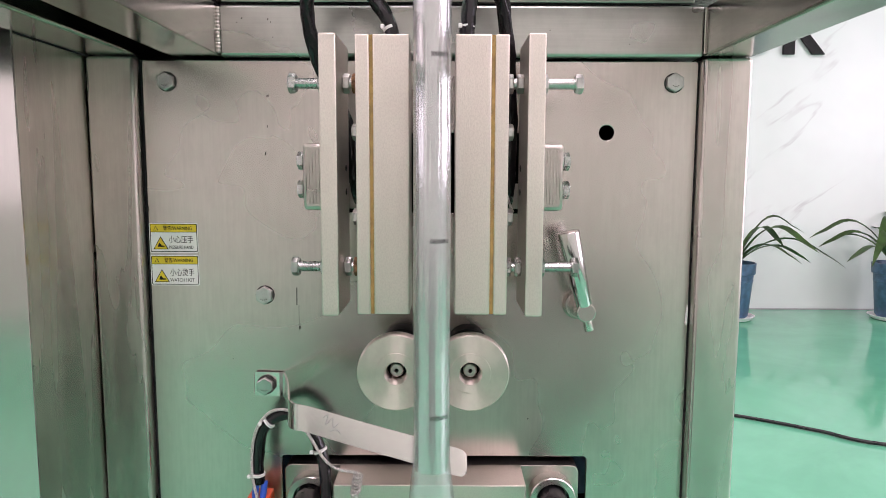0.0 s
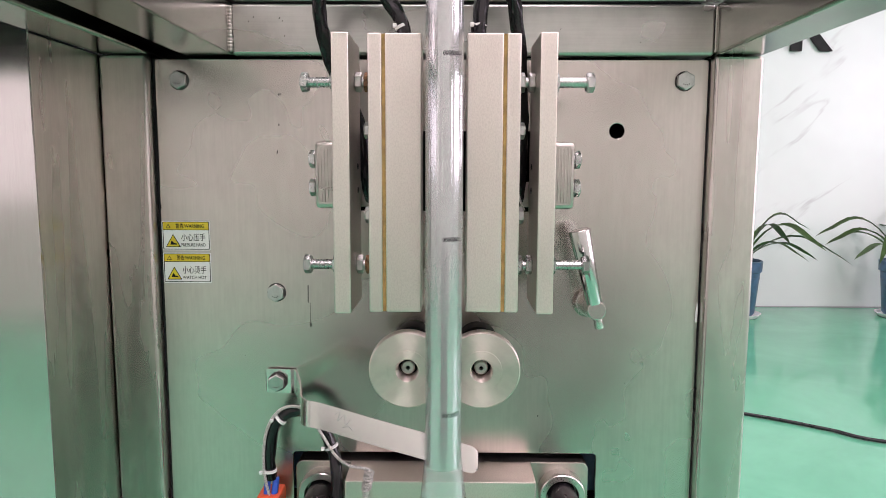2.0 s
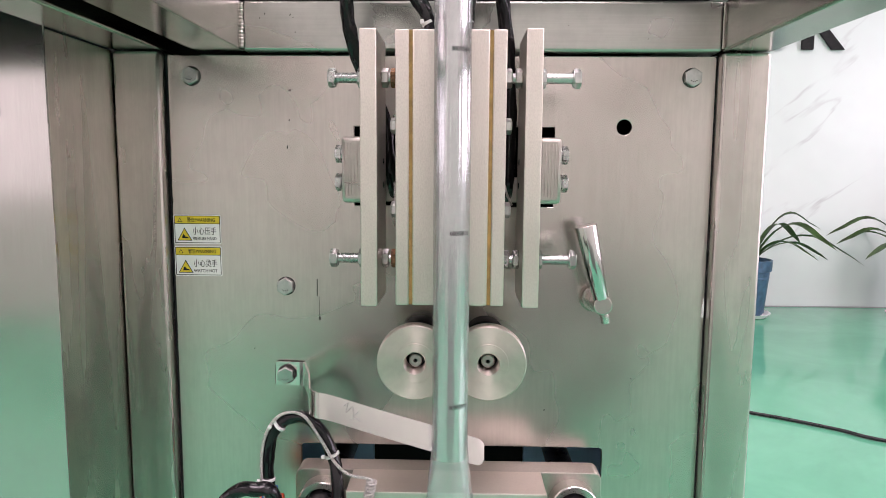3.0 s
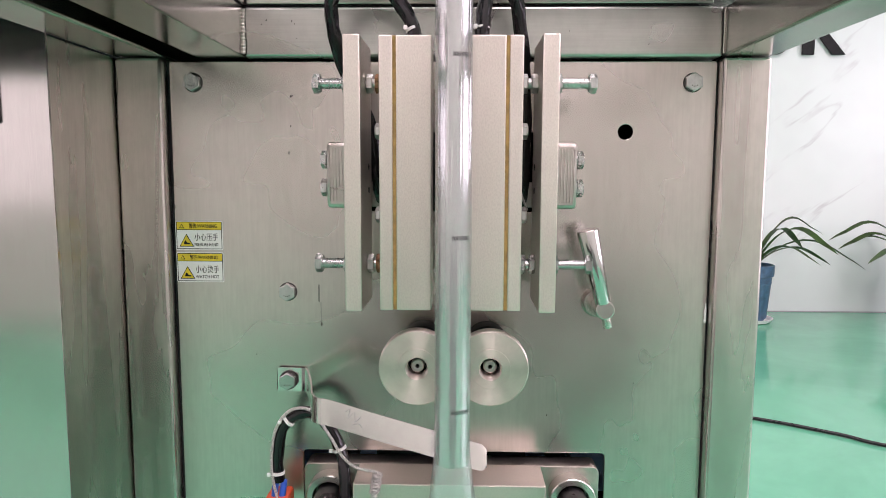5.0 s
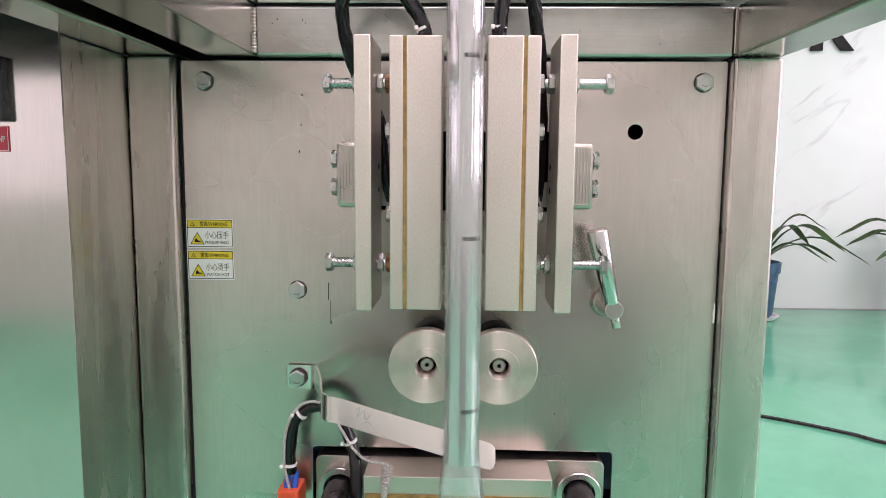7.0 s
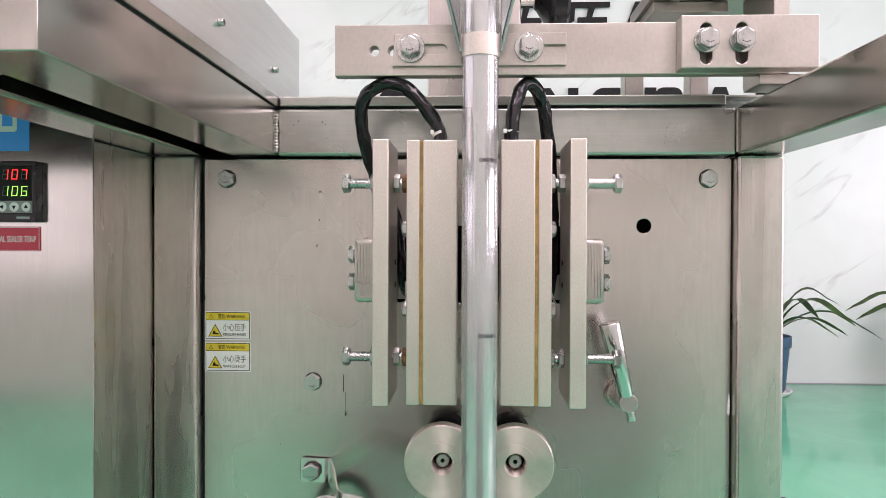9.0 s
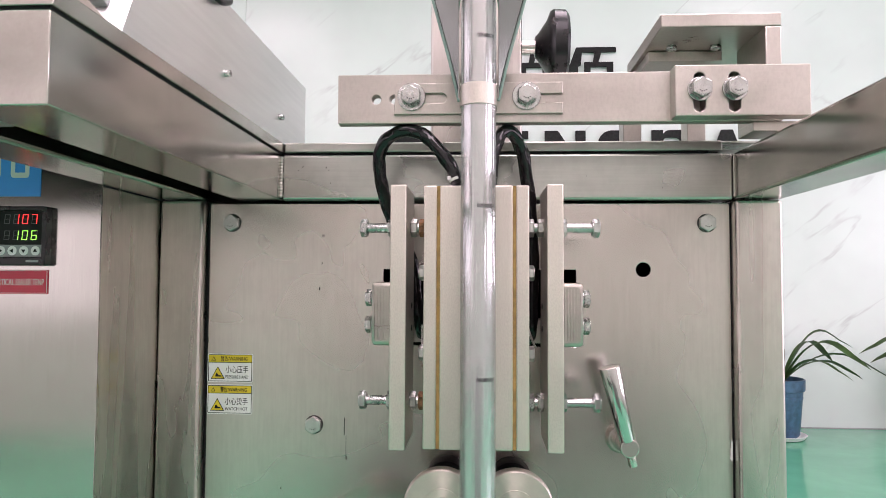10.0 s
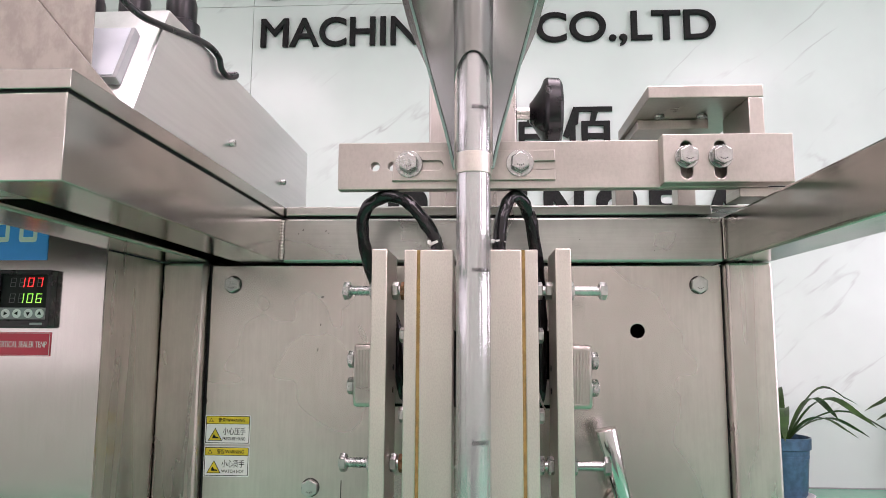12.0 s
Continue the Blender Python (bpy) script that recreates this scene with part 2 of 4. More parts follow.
def rod(p0, p1, r0, r1=None, n=24, bev=0.0, bm=None):
    """A rod, cone or (n=6) hexagon from p0 to p1."""
    p0, p1 = Vector(p0), Vector(p1)
    r1 = r0 if r1 is None else r1
    b = bmesh.new()
    bmesh.ops.create_cone(b, cap_ends=True, segments=n, radius1=r0, radius2=r1, depth=(p1 - p0).length)
    if bev:
        rim = [e for e in b.edges if any(len(f.verts) == n and n > 4 for f in e.link_faces)]
        bmesh.ops.bevel(b, geom=rim, offset=bev, segments=2, affect="EDGES", profile=0.5)
    turn = (p1 - p0).to_track_quat("Z", "Y").to_matrix().to_4x4()
    bmesh.ops.transform(b, matrix=Matrix.Translation((p0 + p1) / 2) @ turn, verts=b.verts)
    return add(bm, b) if bm else b


def lathe(profile, origin, axis="y", n=40, bm=None):
    """Turn a profile of (radius, along) about an axis through origin."""
    b = bmesh.new()
    rings = []
    for r, a in profile:
        ring = []
        for i in range(n):
            w = 2 * math.pi * i / n
            u, v = r * math.cos(w), r * math.sin(w)
            p = {"x": (a, u, v), "y": (u, a, v), "z": (u, v, a)}[axis]
            ring.append(b.verts.new(Vector(origin) + Vector(p)))
        rings.append(ring)
    for q, s in zip(rings, rings[1:]):
        for i in range(n):
            b.faces.new((q[i], q[(i + 1) % n], s[(i + 1) % n], s[i]))
    for ring, (r, a) in ((rings[0], profile[0]), (rings[-1], profile[-1])):
        if r > 1e-5:
            b.faces.new(ring)
    bmesh.ops.remove_doubles(b, verts=b.verts, dist=1e-6)
    bmesh.ops.recalc_face_normals(b, faces=b.faces)
    return add(bm, b) if bm else b


def spline(points, steps=8):
    """Catmull-Rom points through the given ones."""
    p = [Vector(q) for q in points]
    p = [2 * p[0] - p[1]] + p + [2 * p[-1] - p[-2]]
    out = []
    for a, b, c, d in zip(p, p[1:], p[2:], p[3:]):
        for i in range(steps):
            t = i / steps
            out.append(0.5 * (2 * b + (c - a) * t + (2 * a - 5 * b + 4 * c - d) * t * t + (3 * b - a - 3 * c + d) * t ** 3))
    return out + [p[-2]]


def sweep(points, r, n=12, steps=8, wrinkle=0.0, flat=1.0, bm=None):
    """A tube along a smooth line; wrinkle makes a sleeve that bunches."""
    line = spline(points, steps)
    b = bmesh.new()
    rings, side = [], None
    for i, p in enumerate(line):
        d = (line[min(i + 1, len(line) - 1)] - line[max(i - 1, 0)]).normalized()
        if side is None:
            side = d.cross(Vector((0, 1, 0)))
            if side.length < 0.1:
                side = d.cross(Vector((1, 0, 0)))
        side = (side - d * side.dot(d)).normalized()
        up = d.cross(side)
        ring = []
        for k in range(n):
            w = 2 * math.pi * k / n
            q = r * (1 + wrinkle * noise.noise(p * 90 + Vector((math.cos(w), math.sin(w), 0)) * 1.3))
            ring.append(b.verts.new(p + side * math.cos(w) * q + up * math.sin(w) * q * flat))
        rings.append(ring)
    for q, s in zip(rings, rings[1:]):
        for k in range(n):
            b.faces.new((q[k], q[(k + 1) % n], s[(k + 1) % n], s[k]))
    b.faces.new(rings[0])
    b.faces.new(rings[-1])
    bmesh.ops.recalc_face_normals(b, faces=b.faces)
    return add(bm, b) if bm else b


def ring2d(x, z, r, n=20):
    return [(x + r * math.cos(2 * math.pi * i / n), z + r * math.sin(2 * math.pi * i / n)) for i in range(n)]


def slot2d(x0, z0, x1, z1, r, n=10):
    """Outline of a rounded slot between two centres."""
    a = math.atan2(z1 - z0, x1 - x0)
    out = [(x1 + r * math.cos(a - math.pi / 2 + math.pi * i / n), z1 + r * math.sin(a - math.pi / 2 + math.pi * i / n)) for i in range(n + 1)]
    return out + [(x0 + r * math.cos(a + math.pi / 2 + math.pi * i / n), z0 + r * math.sin(a + math.pi / 2 + math.pi * i / n)) for i in range(n + 1)]


def rect2d(x0, x1, z0, z1, r=0.0, n=5):
    if not r:
        return [(x0, z0), (x1, z0), (x1, z1), (x0, z1)]
    out = []
    for cx, cz, a in ((x1 - r, z0 + r, -90), (x1 - r, z1 - r, 0), (x0 + r, z1 - r, 90), (x0 + r, z0 + r, 180)):
        out += [(cx + r * math.cos(radians(a + 90 * i / n)), cz + r * math.sin(radians(a + 90 * i / n))) for i in range(n + 1)]
    return out


def plate(outer, holes, y0, y1, bev=0.0, bm=None):
    """A plate in the xz plane from y0 to y1 (y0 in front) with real openings."""
    b = bmesh.new()
    for loop in [outer] + list(holes):
        vs = [b.verts.new((x, y0, z)) for x, z in loop]
        for i in range(len(vs)):
            b.edges.new((vs[i], vs[(i + 1) % len(vs)]))
    bmesh.ops.triangle_fill(b, use_beauty=True, use_dissolve=True, edges=b.edges[:], normal=(0, -1, 0))
    bmesh.ops.recalc_face_normals(b, faces=b.faces)
    rim = [e for e in b.edges if len(e.link_faces) == 1]
    got = bmesh.ops.extrude_face_region(b, geom=b.faces[:])
    bmesh.ops.translate(b, vec=(0, y1 - y0, 0), verts=[g for g in got["geom"] if isinstance(g, bmesh.types.BMVert)])
    bmesh.ops.recalc_face_normals(b, faces=b.faces)
    if bev:
        rim = [e for e in b.edges if all(abs(v.co.y - y0) < 1e-6 for v in e.verts) and len(e.link_faces) == 2
               and abs(e.link_faces[0].normal.y - e.link_faces[1].normal.y) > 0.5]
        bmesh.ops.bevel(b, geom=rim, offset=bev, segments=2, affect="EDGES", profile=0.5)
    return add(bm, b) if bm else b


def smooth(ob, angle=35):
    for p in ob.data.polygons:
        p.use_smooth = max(abs(c) for c in p.normal) < 0.99995
    bm = bmesh.new()
    bm.from_mesh(ob.data)
    for e in bm.edges:
        if len(e.link_faces) == 2 and e.calc_face_angle(0) > radians(angle):
            e.smooth = False
    bm.to_mesh(ob.data)
    bm.free()
    return ob


def part(name, bm, mat, parent=None, label=""):
    me = bpy.data.meshes.new(name)
    bm.to_mesh(me)
    bm.free()
    me.materials.append(mat)
    ob = smooth(new(name, me))
    if parent:
        ob.parent = parent
    if label:
        ob["label"] = label
    return ob


def thing(name, label, category, at=(0, 0, 0), group="", kind=""):
    ob = new(name)
    ob.empty_display_size = 0.05
    ob.location = at
    return tagged(ob, label, category, group, kind)


def shift(bm, v):
    bmesh.ops.translate(bm, vec=v, verts=bm.verts)
    return bm


def lettering(body, height, depth, mat, name, parent=None, width=None, m=None, align="LEFT", bold=0.0):
    """Raised lettering in the built-in font, standing in the xz plane, facing -y."""
    cu = bpy.data.curves.new(name, "FONT")
    cu.body, cu.size, cu.extrude, cu.align_x, cu.bevel_depth, cu.bevel_resolution = body, height / 0.69, depth / 2, align, height * bold, 0
    tmp = bpy.data.objects.new(name, cu)
    scene.collection.objects.link(tmp)
    me = bpy.data.meshes.new_from_object(tmp.evaluated_get(bpy.context.evaluated_depsgraph_get()))
    scene.collection.objects.unlink(tmp)
    bpy.data.objects.remove(tmp)
    bpy.data.curves.remove(cu)
    xs = [v.co.x for v in me.vertices] or [0, 1]
    me.transform(pose(0, 0, 0, 90))
    if width and max(xs) > min(xs):
        k = width / (max(xs) - min(xs))
        me.transform(Matrix.Translation((-min(xs) * k if align == "LEFT" else 0, 0, 0)) @ Matrix.Diagonal((k, 1, 1, 1)))
    if m:
        me.transform(m)
    me.materials.clear()
    me.materials.append(mat)
    ob = new(name, me)
    if parent:
        ob.parent = parent
    return ob


def hex_bolt(name, p, axis, mat, parent, af=0.017, height=0.0065, washer=0.0):
    """A bolt head at p standing out along axis, with its pressed washer face."""
    p, a = Vector(p), Vector(axis).normalized()
    bm = bmesh.new()
    base = p
    if af > 0.0165 and not washer:
        # contact shade round the head, painted as a thin dark disc
        part("shade_ring", rod(p, p + a * 0.00025, af / math.sqrt(3) + 0.0003, n=28), STAIN_SHADE, parent, "painted contact shade round the bolt")
    if washer:
        rod(p, p + a * 0.002, washer, n=28, bev=0.0004, bm=bm)
        base = p + a * 0.002
    rod(base, base + a * 0.0006, af * 0.5, n=28, bm=bm)
    rod(base + a * 0.0006, base + a * height, af / math.sqrt(3), n=6, bev=0.0011, bm=bm)
    rod(base + a * height, base + a * (height + 0.0003), af * 0.42, n=24, bm=bm)
    ob = part(name, bm, mat, parent)
    if af > 0.0165:
        # raised grade marks on the head
        side = a.cross(Vector((0, 0, 1))).normalized()
        up = side.cross(a)
        for k in range(4):
            w = 0.9 + k * 0.45
            q = base + a * (height + 0.0003) + (side * math.cos(w) - up * math.sin(w)) * af * 0.26
            part("grade_mark", rod(q, q + a * 0.0003, 0.0006, n=6), STAIN_SHADE, ob)
    return ob


# ================= room =================
WALL = Matrix.Translation((0, 4.3, 0))


def room():
    tagged(part("floor", box(-5, 6.5, -3.9, 4.5, -0.12, 0), FLOOR), "glossy green epoxy workshop floor", "floor", kind="structure")
    tagged(part("ceiling", box(-5, 6.5, -3.9, 4.5, 4.2, 4.35), CEILING), "plain white ceiling of the hall", "ceiling", kind="structure")
    tagged(part("wall_south", box(-5, 6.5, -4.05, -3.9, 0, 4.2), PLASTER), "plain warm white hall wall", "wall", kind="structure")
    tagged(part("wall_west", box(-5.15, -5, -3.9, 4.5, 0, 4.2), PLASTER), "plain warm white side wall", "wall", kind="structure")
    tagged(part("wall_east", box(6.5, 6.65, -3.9, 4.5, 0, 4.2), PLASTER), "plain warm white side wall", "wall", kind="structure")
    # unseen block, added so the panel mirrors grey instead of green floor
    tagged(part("reflection_blocker", box(-0.55, 0.80, -2.0, -1.9, 0, 0.72, 0.01), BLOCKER_GREY), "unseen grey block that hides green floor from the panel's reflection", "wall", kind="structure")
    wall = part("wall_north", box(-5.0, 6.5, 0.012, 0.16, 0, 4.2), PLASTER)
    wall.matrix_world = WALL
    tagged(wall, "wall clad in polished white marble slabs with grey veins", "wall", kind="structure")
    cuts, rows = (-5.0, -1.785, 3.75, 6.5), (0.0, 3.62, 4.2)
    for a, b in zip(cuts, cuts[1:]):
        for c, d in zip(rows, rows[1:]):
            part("slab", box(a + 0.002, b - 0.002, 0, 0.0125, c + 0.002, d - 0.002, 0.001), MARBLE, wall)
    part("skirting", box(-5.0, 6.5, -0.006, -0.0005, 0, 0.008), GREYPAD, wall)


room()


def wall_sign():
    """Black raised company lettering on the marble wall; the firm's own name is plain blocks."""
    sign = thing("wall_sign", "black raised company lettering on white marble", "sign")
    sign.matrix_world = WALL
    y = -0.022
    for body, s, z, width in (("MACHINERY", -1.712, 3.275, 1.83), ("CO.,LTD", 0.435, 3.275, 1.35)):
        lettering(body, 0.225, 0.02, INK, "word", sign, width, pose(s, y, z), bold=0.024)

    def strokes(kind, s, z, w, h):
        t = w * 0.27
        bm = bmesh.new()
        if kind == "round":
            plate(rect2d(s, s + w, z, z + h, h * 0.33), [rect2d(s + t, s + w - t * 0.9, z + t, z + h - t, h * 0.2)], y - 0.01, y + 0.01, bm=bm)
        elif kind == "posts":
            box(s, s + t, y - 0.01, y + 0.01, z, z + h, bm=bm)
            box(s + w - t, s + w, y - 0.01, y + 0.01, z, z + h, bm=bm)
            box(s + t, s + w - t, y - 0.009, y + 0.01, z + h * 0.42, z + h * 0.62, bm=bm)
        elif kind == "bars":
            box(s, s + t, y - 0.01, y + 0.01, z, z + h, bm=bm)
            for k in (0, 0.4, 0.8):
                box(s + t, s + w * 0.9, y - 0.009, y + 0.01, z + h * k, z + h * (k + 0.2), bm=bm)
        elif kind == "slash":
            box(s, s + t * 0.9, y - 0.01, y + 0.01, z, z + h, bm=bm)
            box(s + w - t * 0.9, s + w, y - 0.01, y + 0.01, z, z + h, bm=bm)
            plate([(s + w - t * 1.2, z), (s + w - 0.1 * t, z), (s + t * 1.2, z + h), (s + 0.1 * t, z + h)], [], y - 0.009, y + 0.01, bm=bm)
        elif kind == "flag":
            box(s, s + t, y - 0.01, y + 0.01, z, z + h, bm=bm)
            plate(rect2d(s + t * 0.9, s + w * 0.9, z + h * 0.38, z + h, h * 0.2), [rect2d(s + t, s + w * 0.9 - t * 0.8, z + h * 0.57, z + h * 0.81, h * 0.1)], y - 0.009, y + 0.01, bm=bm)
        elif kind == "peak":
            c = s + w / 2
            plate([(s, z), (s + t, z), (c + t * 0.5, z + h), (c - t * 0.5, z + h)], [], y - 0.01, y + 0.01, bm=bm)
            plate([(s + w - t, z), (s + w, z), (c + t * 0.5, z + h), (c - t * 0.5, z + h)], [], y - 0.009, y + 0.0095, bm=bm)
            box(s + t, s + w - t, y - 0.008, y + 0.009, z + h * 0.2, z + h * 0.37, bm=bm)
        else:
            box(s, s + t, y - 0.01, y + 0.01, z, z + h, bm=bm)
            plate([(s + w - t * 1.1, z), (s + w, z), (s + t + t, z + h * 0.55), (s + t, z + h * 0.55)], [], y - 0.009, y + 0.01, bm=bm)
        part("block", bm, INK, sign)

    for i in range(9):
        strokes(("round", "posts", "posts", "round")[i % 4], -1.716 + i * 0.27, 3.665, 0.214, 0.233)
    for i, kind in enumerate(("round", "posts", "bars", "slash", "round", "flag", "peak", "round", "slant")):
        strokes(kind, -0.686 + 0.387 * i, 1.84, 0.297, 0.292)
    for i in range(3):
        s, z = 0.155 + i * 0.47, 2.40
        bm = bmesh.new()
        box(s + 0.11, s + 0.37, y - 0.01, y + 0.01, z + 0.315, z + 0.35, bm=bm)
        plate([(s + 0.075, z + 0.20), (s + 0.115, z + 0.22), (s + 0.125, z + 0.35), (s + 0.085, z + 0.35)], [], y - 0.009, y + 0.01, bm=bm)
        plate([(s, z + 0.13), (s + 0.04, z + 0.11), (s + 0.125, z + 0.33), (s + 0.08, z + 0.35)], [], y - 0.0085, y + 0.01, bm=bm)
        box(s + 0.05, s + 0.095, y - 0.008, y + 0.01, z, z + 0.22, bm=bm)
        plate(rect2d(s + 0.14, s + 0.35, z + 0.01, z + 0.24), [rect2d(s + 0.185, s + 0.305, z + 0.145, z + 0.205), rect2d(s + 0.185, s + 0.305, z + 0.045, z + 0.105)], y - 0.01, y + 0.01, bm=bm)
        plate([(s + 0.20, z + 0.23), (s + 0.24, z + 0.23), (s + 0.27, z + 0.33), (s + 0.22, z + 0.33)], [], y - 0.0095, y + 0.01, bm=bm)
        part("block", bm, INK, sign)


wall_sign()


def leaf_blade(base, heading, length, rise, droop, width, rng):
    """A strap leaf: it rises, arches over and droops."""
    b = bmesh.new()
    d, s = Vector((math.cos(heading), math.sin(heading), 0)), Vector((-math.sin(heading), math.cos(heading), 0))
    n, prev = 12, None
    twist = rng.uniform(-0.5, 0.5)
    for i in range(n + 1):
        t = i / n
        p = Vector(base) + d * length * (t ** 1.15) + Vector((0, 0, rise * math.sin(min(1, t * 1.25) * math.pi * 0.62) - droop * t ** 3))
        w = width * (0.55 + 1.2 * t) * (1 - t ** 5) * 0.5 if t < 1 else 0.0005
        u = (s * math.cos(twist * t) + Vector((0, 0, 1)) * math.sin(twist * t))
        row = [b.verts.new(p - u * w + Vector((0, 0, w * 0.35))), b.verts.new(p), b.verts.new(p + u * w + Vector((0, 0, w * 0.35)))]
        if prev:
            b.faces.new((prev[0], prev[1], row[1], row[0]))
            b.faces.new((prev[1], prev[2], row[2], row[1]))
        prev = row
    bmesh.ops.solidify(b, geom=b.faces[:], thickness=0.0015)
    return b


def potted_plant(x, y, seed, turn):
    rng = random.Random(seed)
    p = thing("potted_plant", "strap-leaved green plant in a blue glazed pot", "plant", (x, y, 0), "plants along the wall")
    part("saucer", lathe([(0.0, 0.004), (0.115, 0.004), (0.135, 0.026), (0.130, 0.027), (0.11, 0.012), (0.0, 0.012)], (0, 0, 0), "z", 32), WHITE, p, "white plastic saucer")
    part("pot", lathe([(0.0, 0.014), (0.085, 0.014), (0.098, 0.03), (0.118, 0.27), (0.128, 0.275), (0.130, 0.335), (0.122, 0.338), (0.117, 0.31), (0.0, 0.305)], (0, 0, 0), "z", 36), POTBLUE, p)
    part("band", lathe([(0.1125, 0.225), (0.1165, 0.228), (0.1170, 0.240), (0.1135, 0.243)], (0, 0, 0), "z", 36), POTBLUE, p)
    part("soil", lathe([(0.0, 0.318), (0.06, 0.317), (0.1165, 0.312)], (0, 0, 0), "z", 28), SOIL, p)
    for i in range(15):
        a = turn + i * 2.4 + rng.uniform(-0.3, 0.3)
        k = i / 15
        part("leaf", leaf_blade((0.02 * math.cos(a), 0.02 * math.sin(a), 0.315), a, 0.32 + 0.28 * rng.random() + 0.1 * (1 - k),
                                0.14 + 0.20 * k, 0.05 + 0.16 * rng.random(), 0.034 + 0.014 * rng.random(), rng), LEAF, p)
    for ob in p.children:
        ob.data.transform(Matrix.Scale(1.17, 4))
    return p


potted_plant(2.0, 3.97, 4, 0.2)
potted_plant(3.13, 3.97, 9, 1.4)
tagged(part("floor_cable", sweep([(0.75, 2.25, 0.008), (1.239, 2.013, 0.008), (1.478, 1.855, 0.008), (1.653, 1.724, 0.008), (2.3, 1.55, 0.008), (3.2, 1.6, 0.008)], 0.007), RUBBER),
       "thin black cable lying across the green floor", "cable")


# ================= machine frame =================
def machine_stand():
    f = thing("machine_stand", "welded stainless square-tube machine stand", "machine stand")
    part("post", box(-0.3365, -0.2880, -0.015, 0.032, 0.06, 1.1135, 0.0035, 3), TUBE_V, f)
    part("post", box(0.2855, 0.3340, -0.015, 0.032, 0.06, 1.1135, 0.0035, 3), TUBE_V, f)
    part("post", box(-0.334, -0.2875, 0.53, 0.58, 0.06, 1.1135, 0.0035, 3), TUBE_V, f)
    part("post", box(0.2855, 0.3340, 0.53, 0.58, 0.06, 1.1135, 0.0035, 3), TUBE_V, f)
    for x in (-0.311, 0.3098):
        for y in (0.008, 0.555):
            part("foot", lathe([(0.0, 0.0), (0.03, 0.0), (0.03, 0.01), (0.012, 0.02), (0.012, 0.062), (0.0, 0.062)], (x, y, 0), "z", 24), RUBBER, f)
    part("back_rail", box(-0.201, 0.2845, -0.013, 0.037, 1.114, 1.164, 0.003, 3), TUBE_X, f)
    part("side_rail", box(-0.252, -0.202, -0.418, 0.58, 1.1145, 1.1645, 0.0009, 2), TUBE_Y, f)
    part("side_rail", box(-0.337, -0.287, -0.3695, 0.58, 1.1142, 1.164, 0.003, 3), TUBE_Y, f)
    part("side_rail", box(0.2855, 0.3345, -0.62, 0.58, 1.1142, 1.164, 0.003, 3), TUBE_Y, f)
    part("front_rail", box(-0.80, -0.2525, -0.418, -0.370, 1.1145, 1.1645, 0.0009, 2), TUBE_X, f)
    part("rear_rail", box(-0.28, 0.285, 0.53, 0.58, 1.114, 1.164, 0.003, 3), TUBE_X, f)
    part("lower_rail", box(-0.28, 0.285, 0.53, 0.58, 0.2, 0.25, 0.003, 3), TUBE_X, f)
    rng = random.Random(3)
    for x, y, thick in ((-0.2015, -0.0135, 1.0), (0.2850, -0.0135, 0.5)):
        prof, phase = [(0.0, 1.1165)], 0.0
        for i in range(120):
            phase += 0.26 + 0.14 * rng.random()
            prof.append((thick * (0.0016 + 0.0007 * abs(math.sin(phase)) + 0.0003 * rng.random()), 1.117 + i * 0.000375))
        bm = lathe(prof + [(0.0, 1.1625)], (0, 0, 0), "z", 14)
        for v in bm.verts:
            v.co.x += thick * 0.0006 * noise.noise(Vector((0, 3 * x, v.co.z * 160)))
        bmesh.ops.scale(bm, vec=(1, 0.6, 1), verts=bm.verts)
        shift(bm, (x, y, 0))
        part("weld_bead", bm, CAST, f, "rippled weld bead")
    for x, z, r in ((-0.183, 1.146, 0.0009), (-0.178, 1.150, 0.0012), (-0.152, 1.149, 0.0013), (-0.149, 1.1465, 0.0009), (-0.147, 1.132, 0.0008), (-0.170, 1.128, 0.0007), (0.13, 1.139, 0.0007), (0.21, 1.126, 0.0008)):
        part("speck", plate(slot2d(x, z, x + r * 0.5, z + r * 0.8, r * 0.4, 5), [], -0.0133, -0.0129), STAIN_SHADE, f, "dark dirt speck")
    deck = thing("deck_cover", "thin stainless cover plate over the frame", "cover plate")
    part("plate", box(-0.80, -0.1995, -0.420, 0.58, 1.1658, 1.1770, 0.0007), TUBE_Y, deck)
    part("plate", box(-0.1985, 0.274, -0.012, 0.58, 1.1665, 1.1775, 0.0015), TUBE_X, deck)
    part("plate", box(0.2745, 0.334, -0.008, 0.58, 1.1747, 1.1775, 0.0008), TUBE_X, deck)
    part("gasket", box(-0.79, -0.2026, -0.4172, 0.57, 1.1646, 1.1657), DARK, deck, "black seal strip")
    part("gasket", box(-0.2035, 0.26, -0.008, 0.57, 1.1645, 1.1663), DARK, deck)


machine_stand()


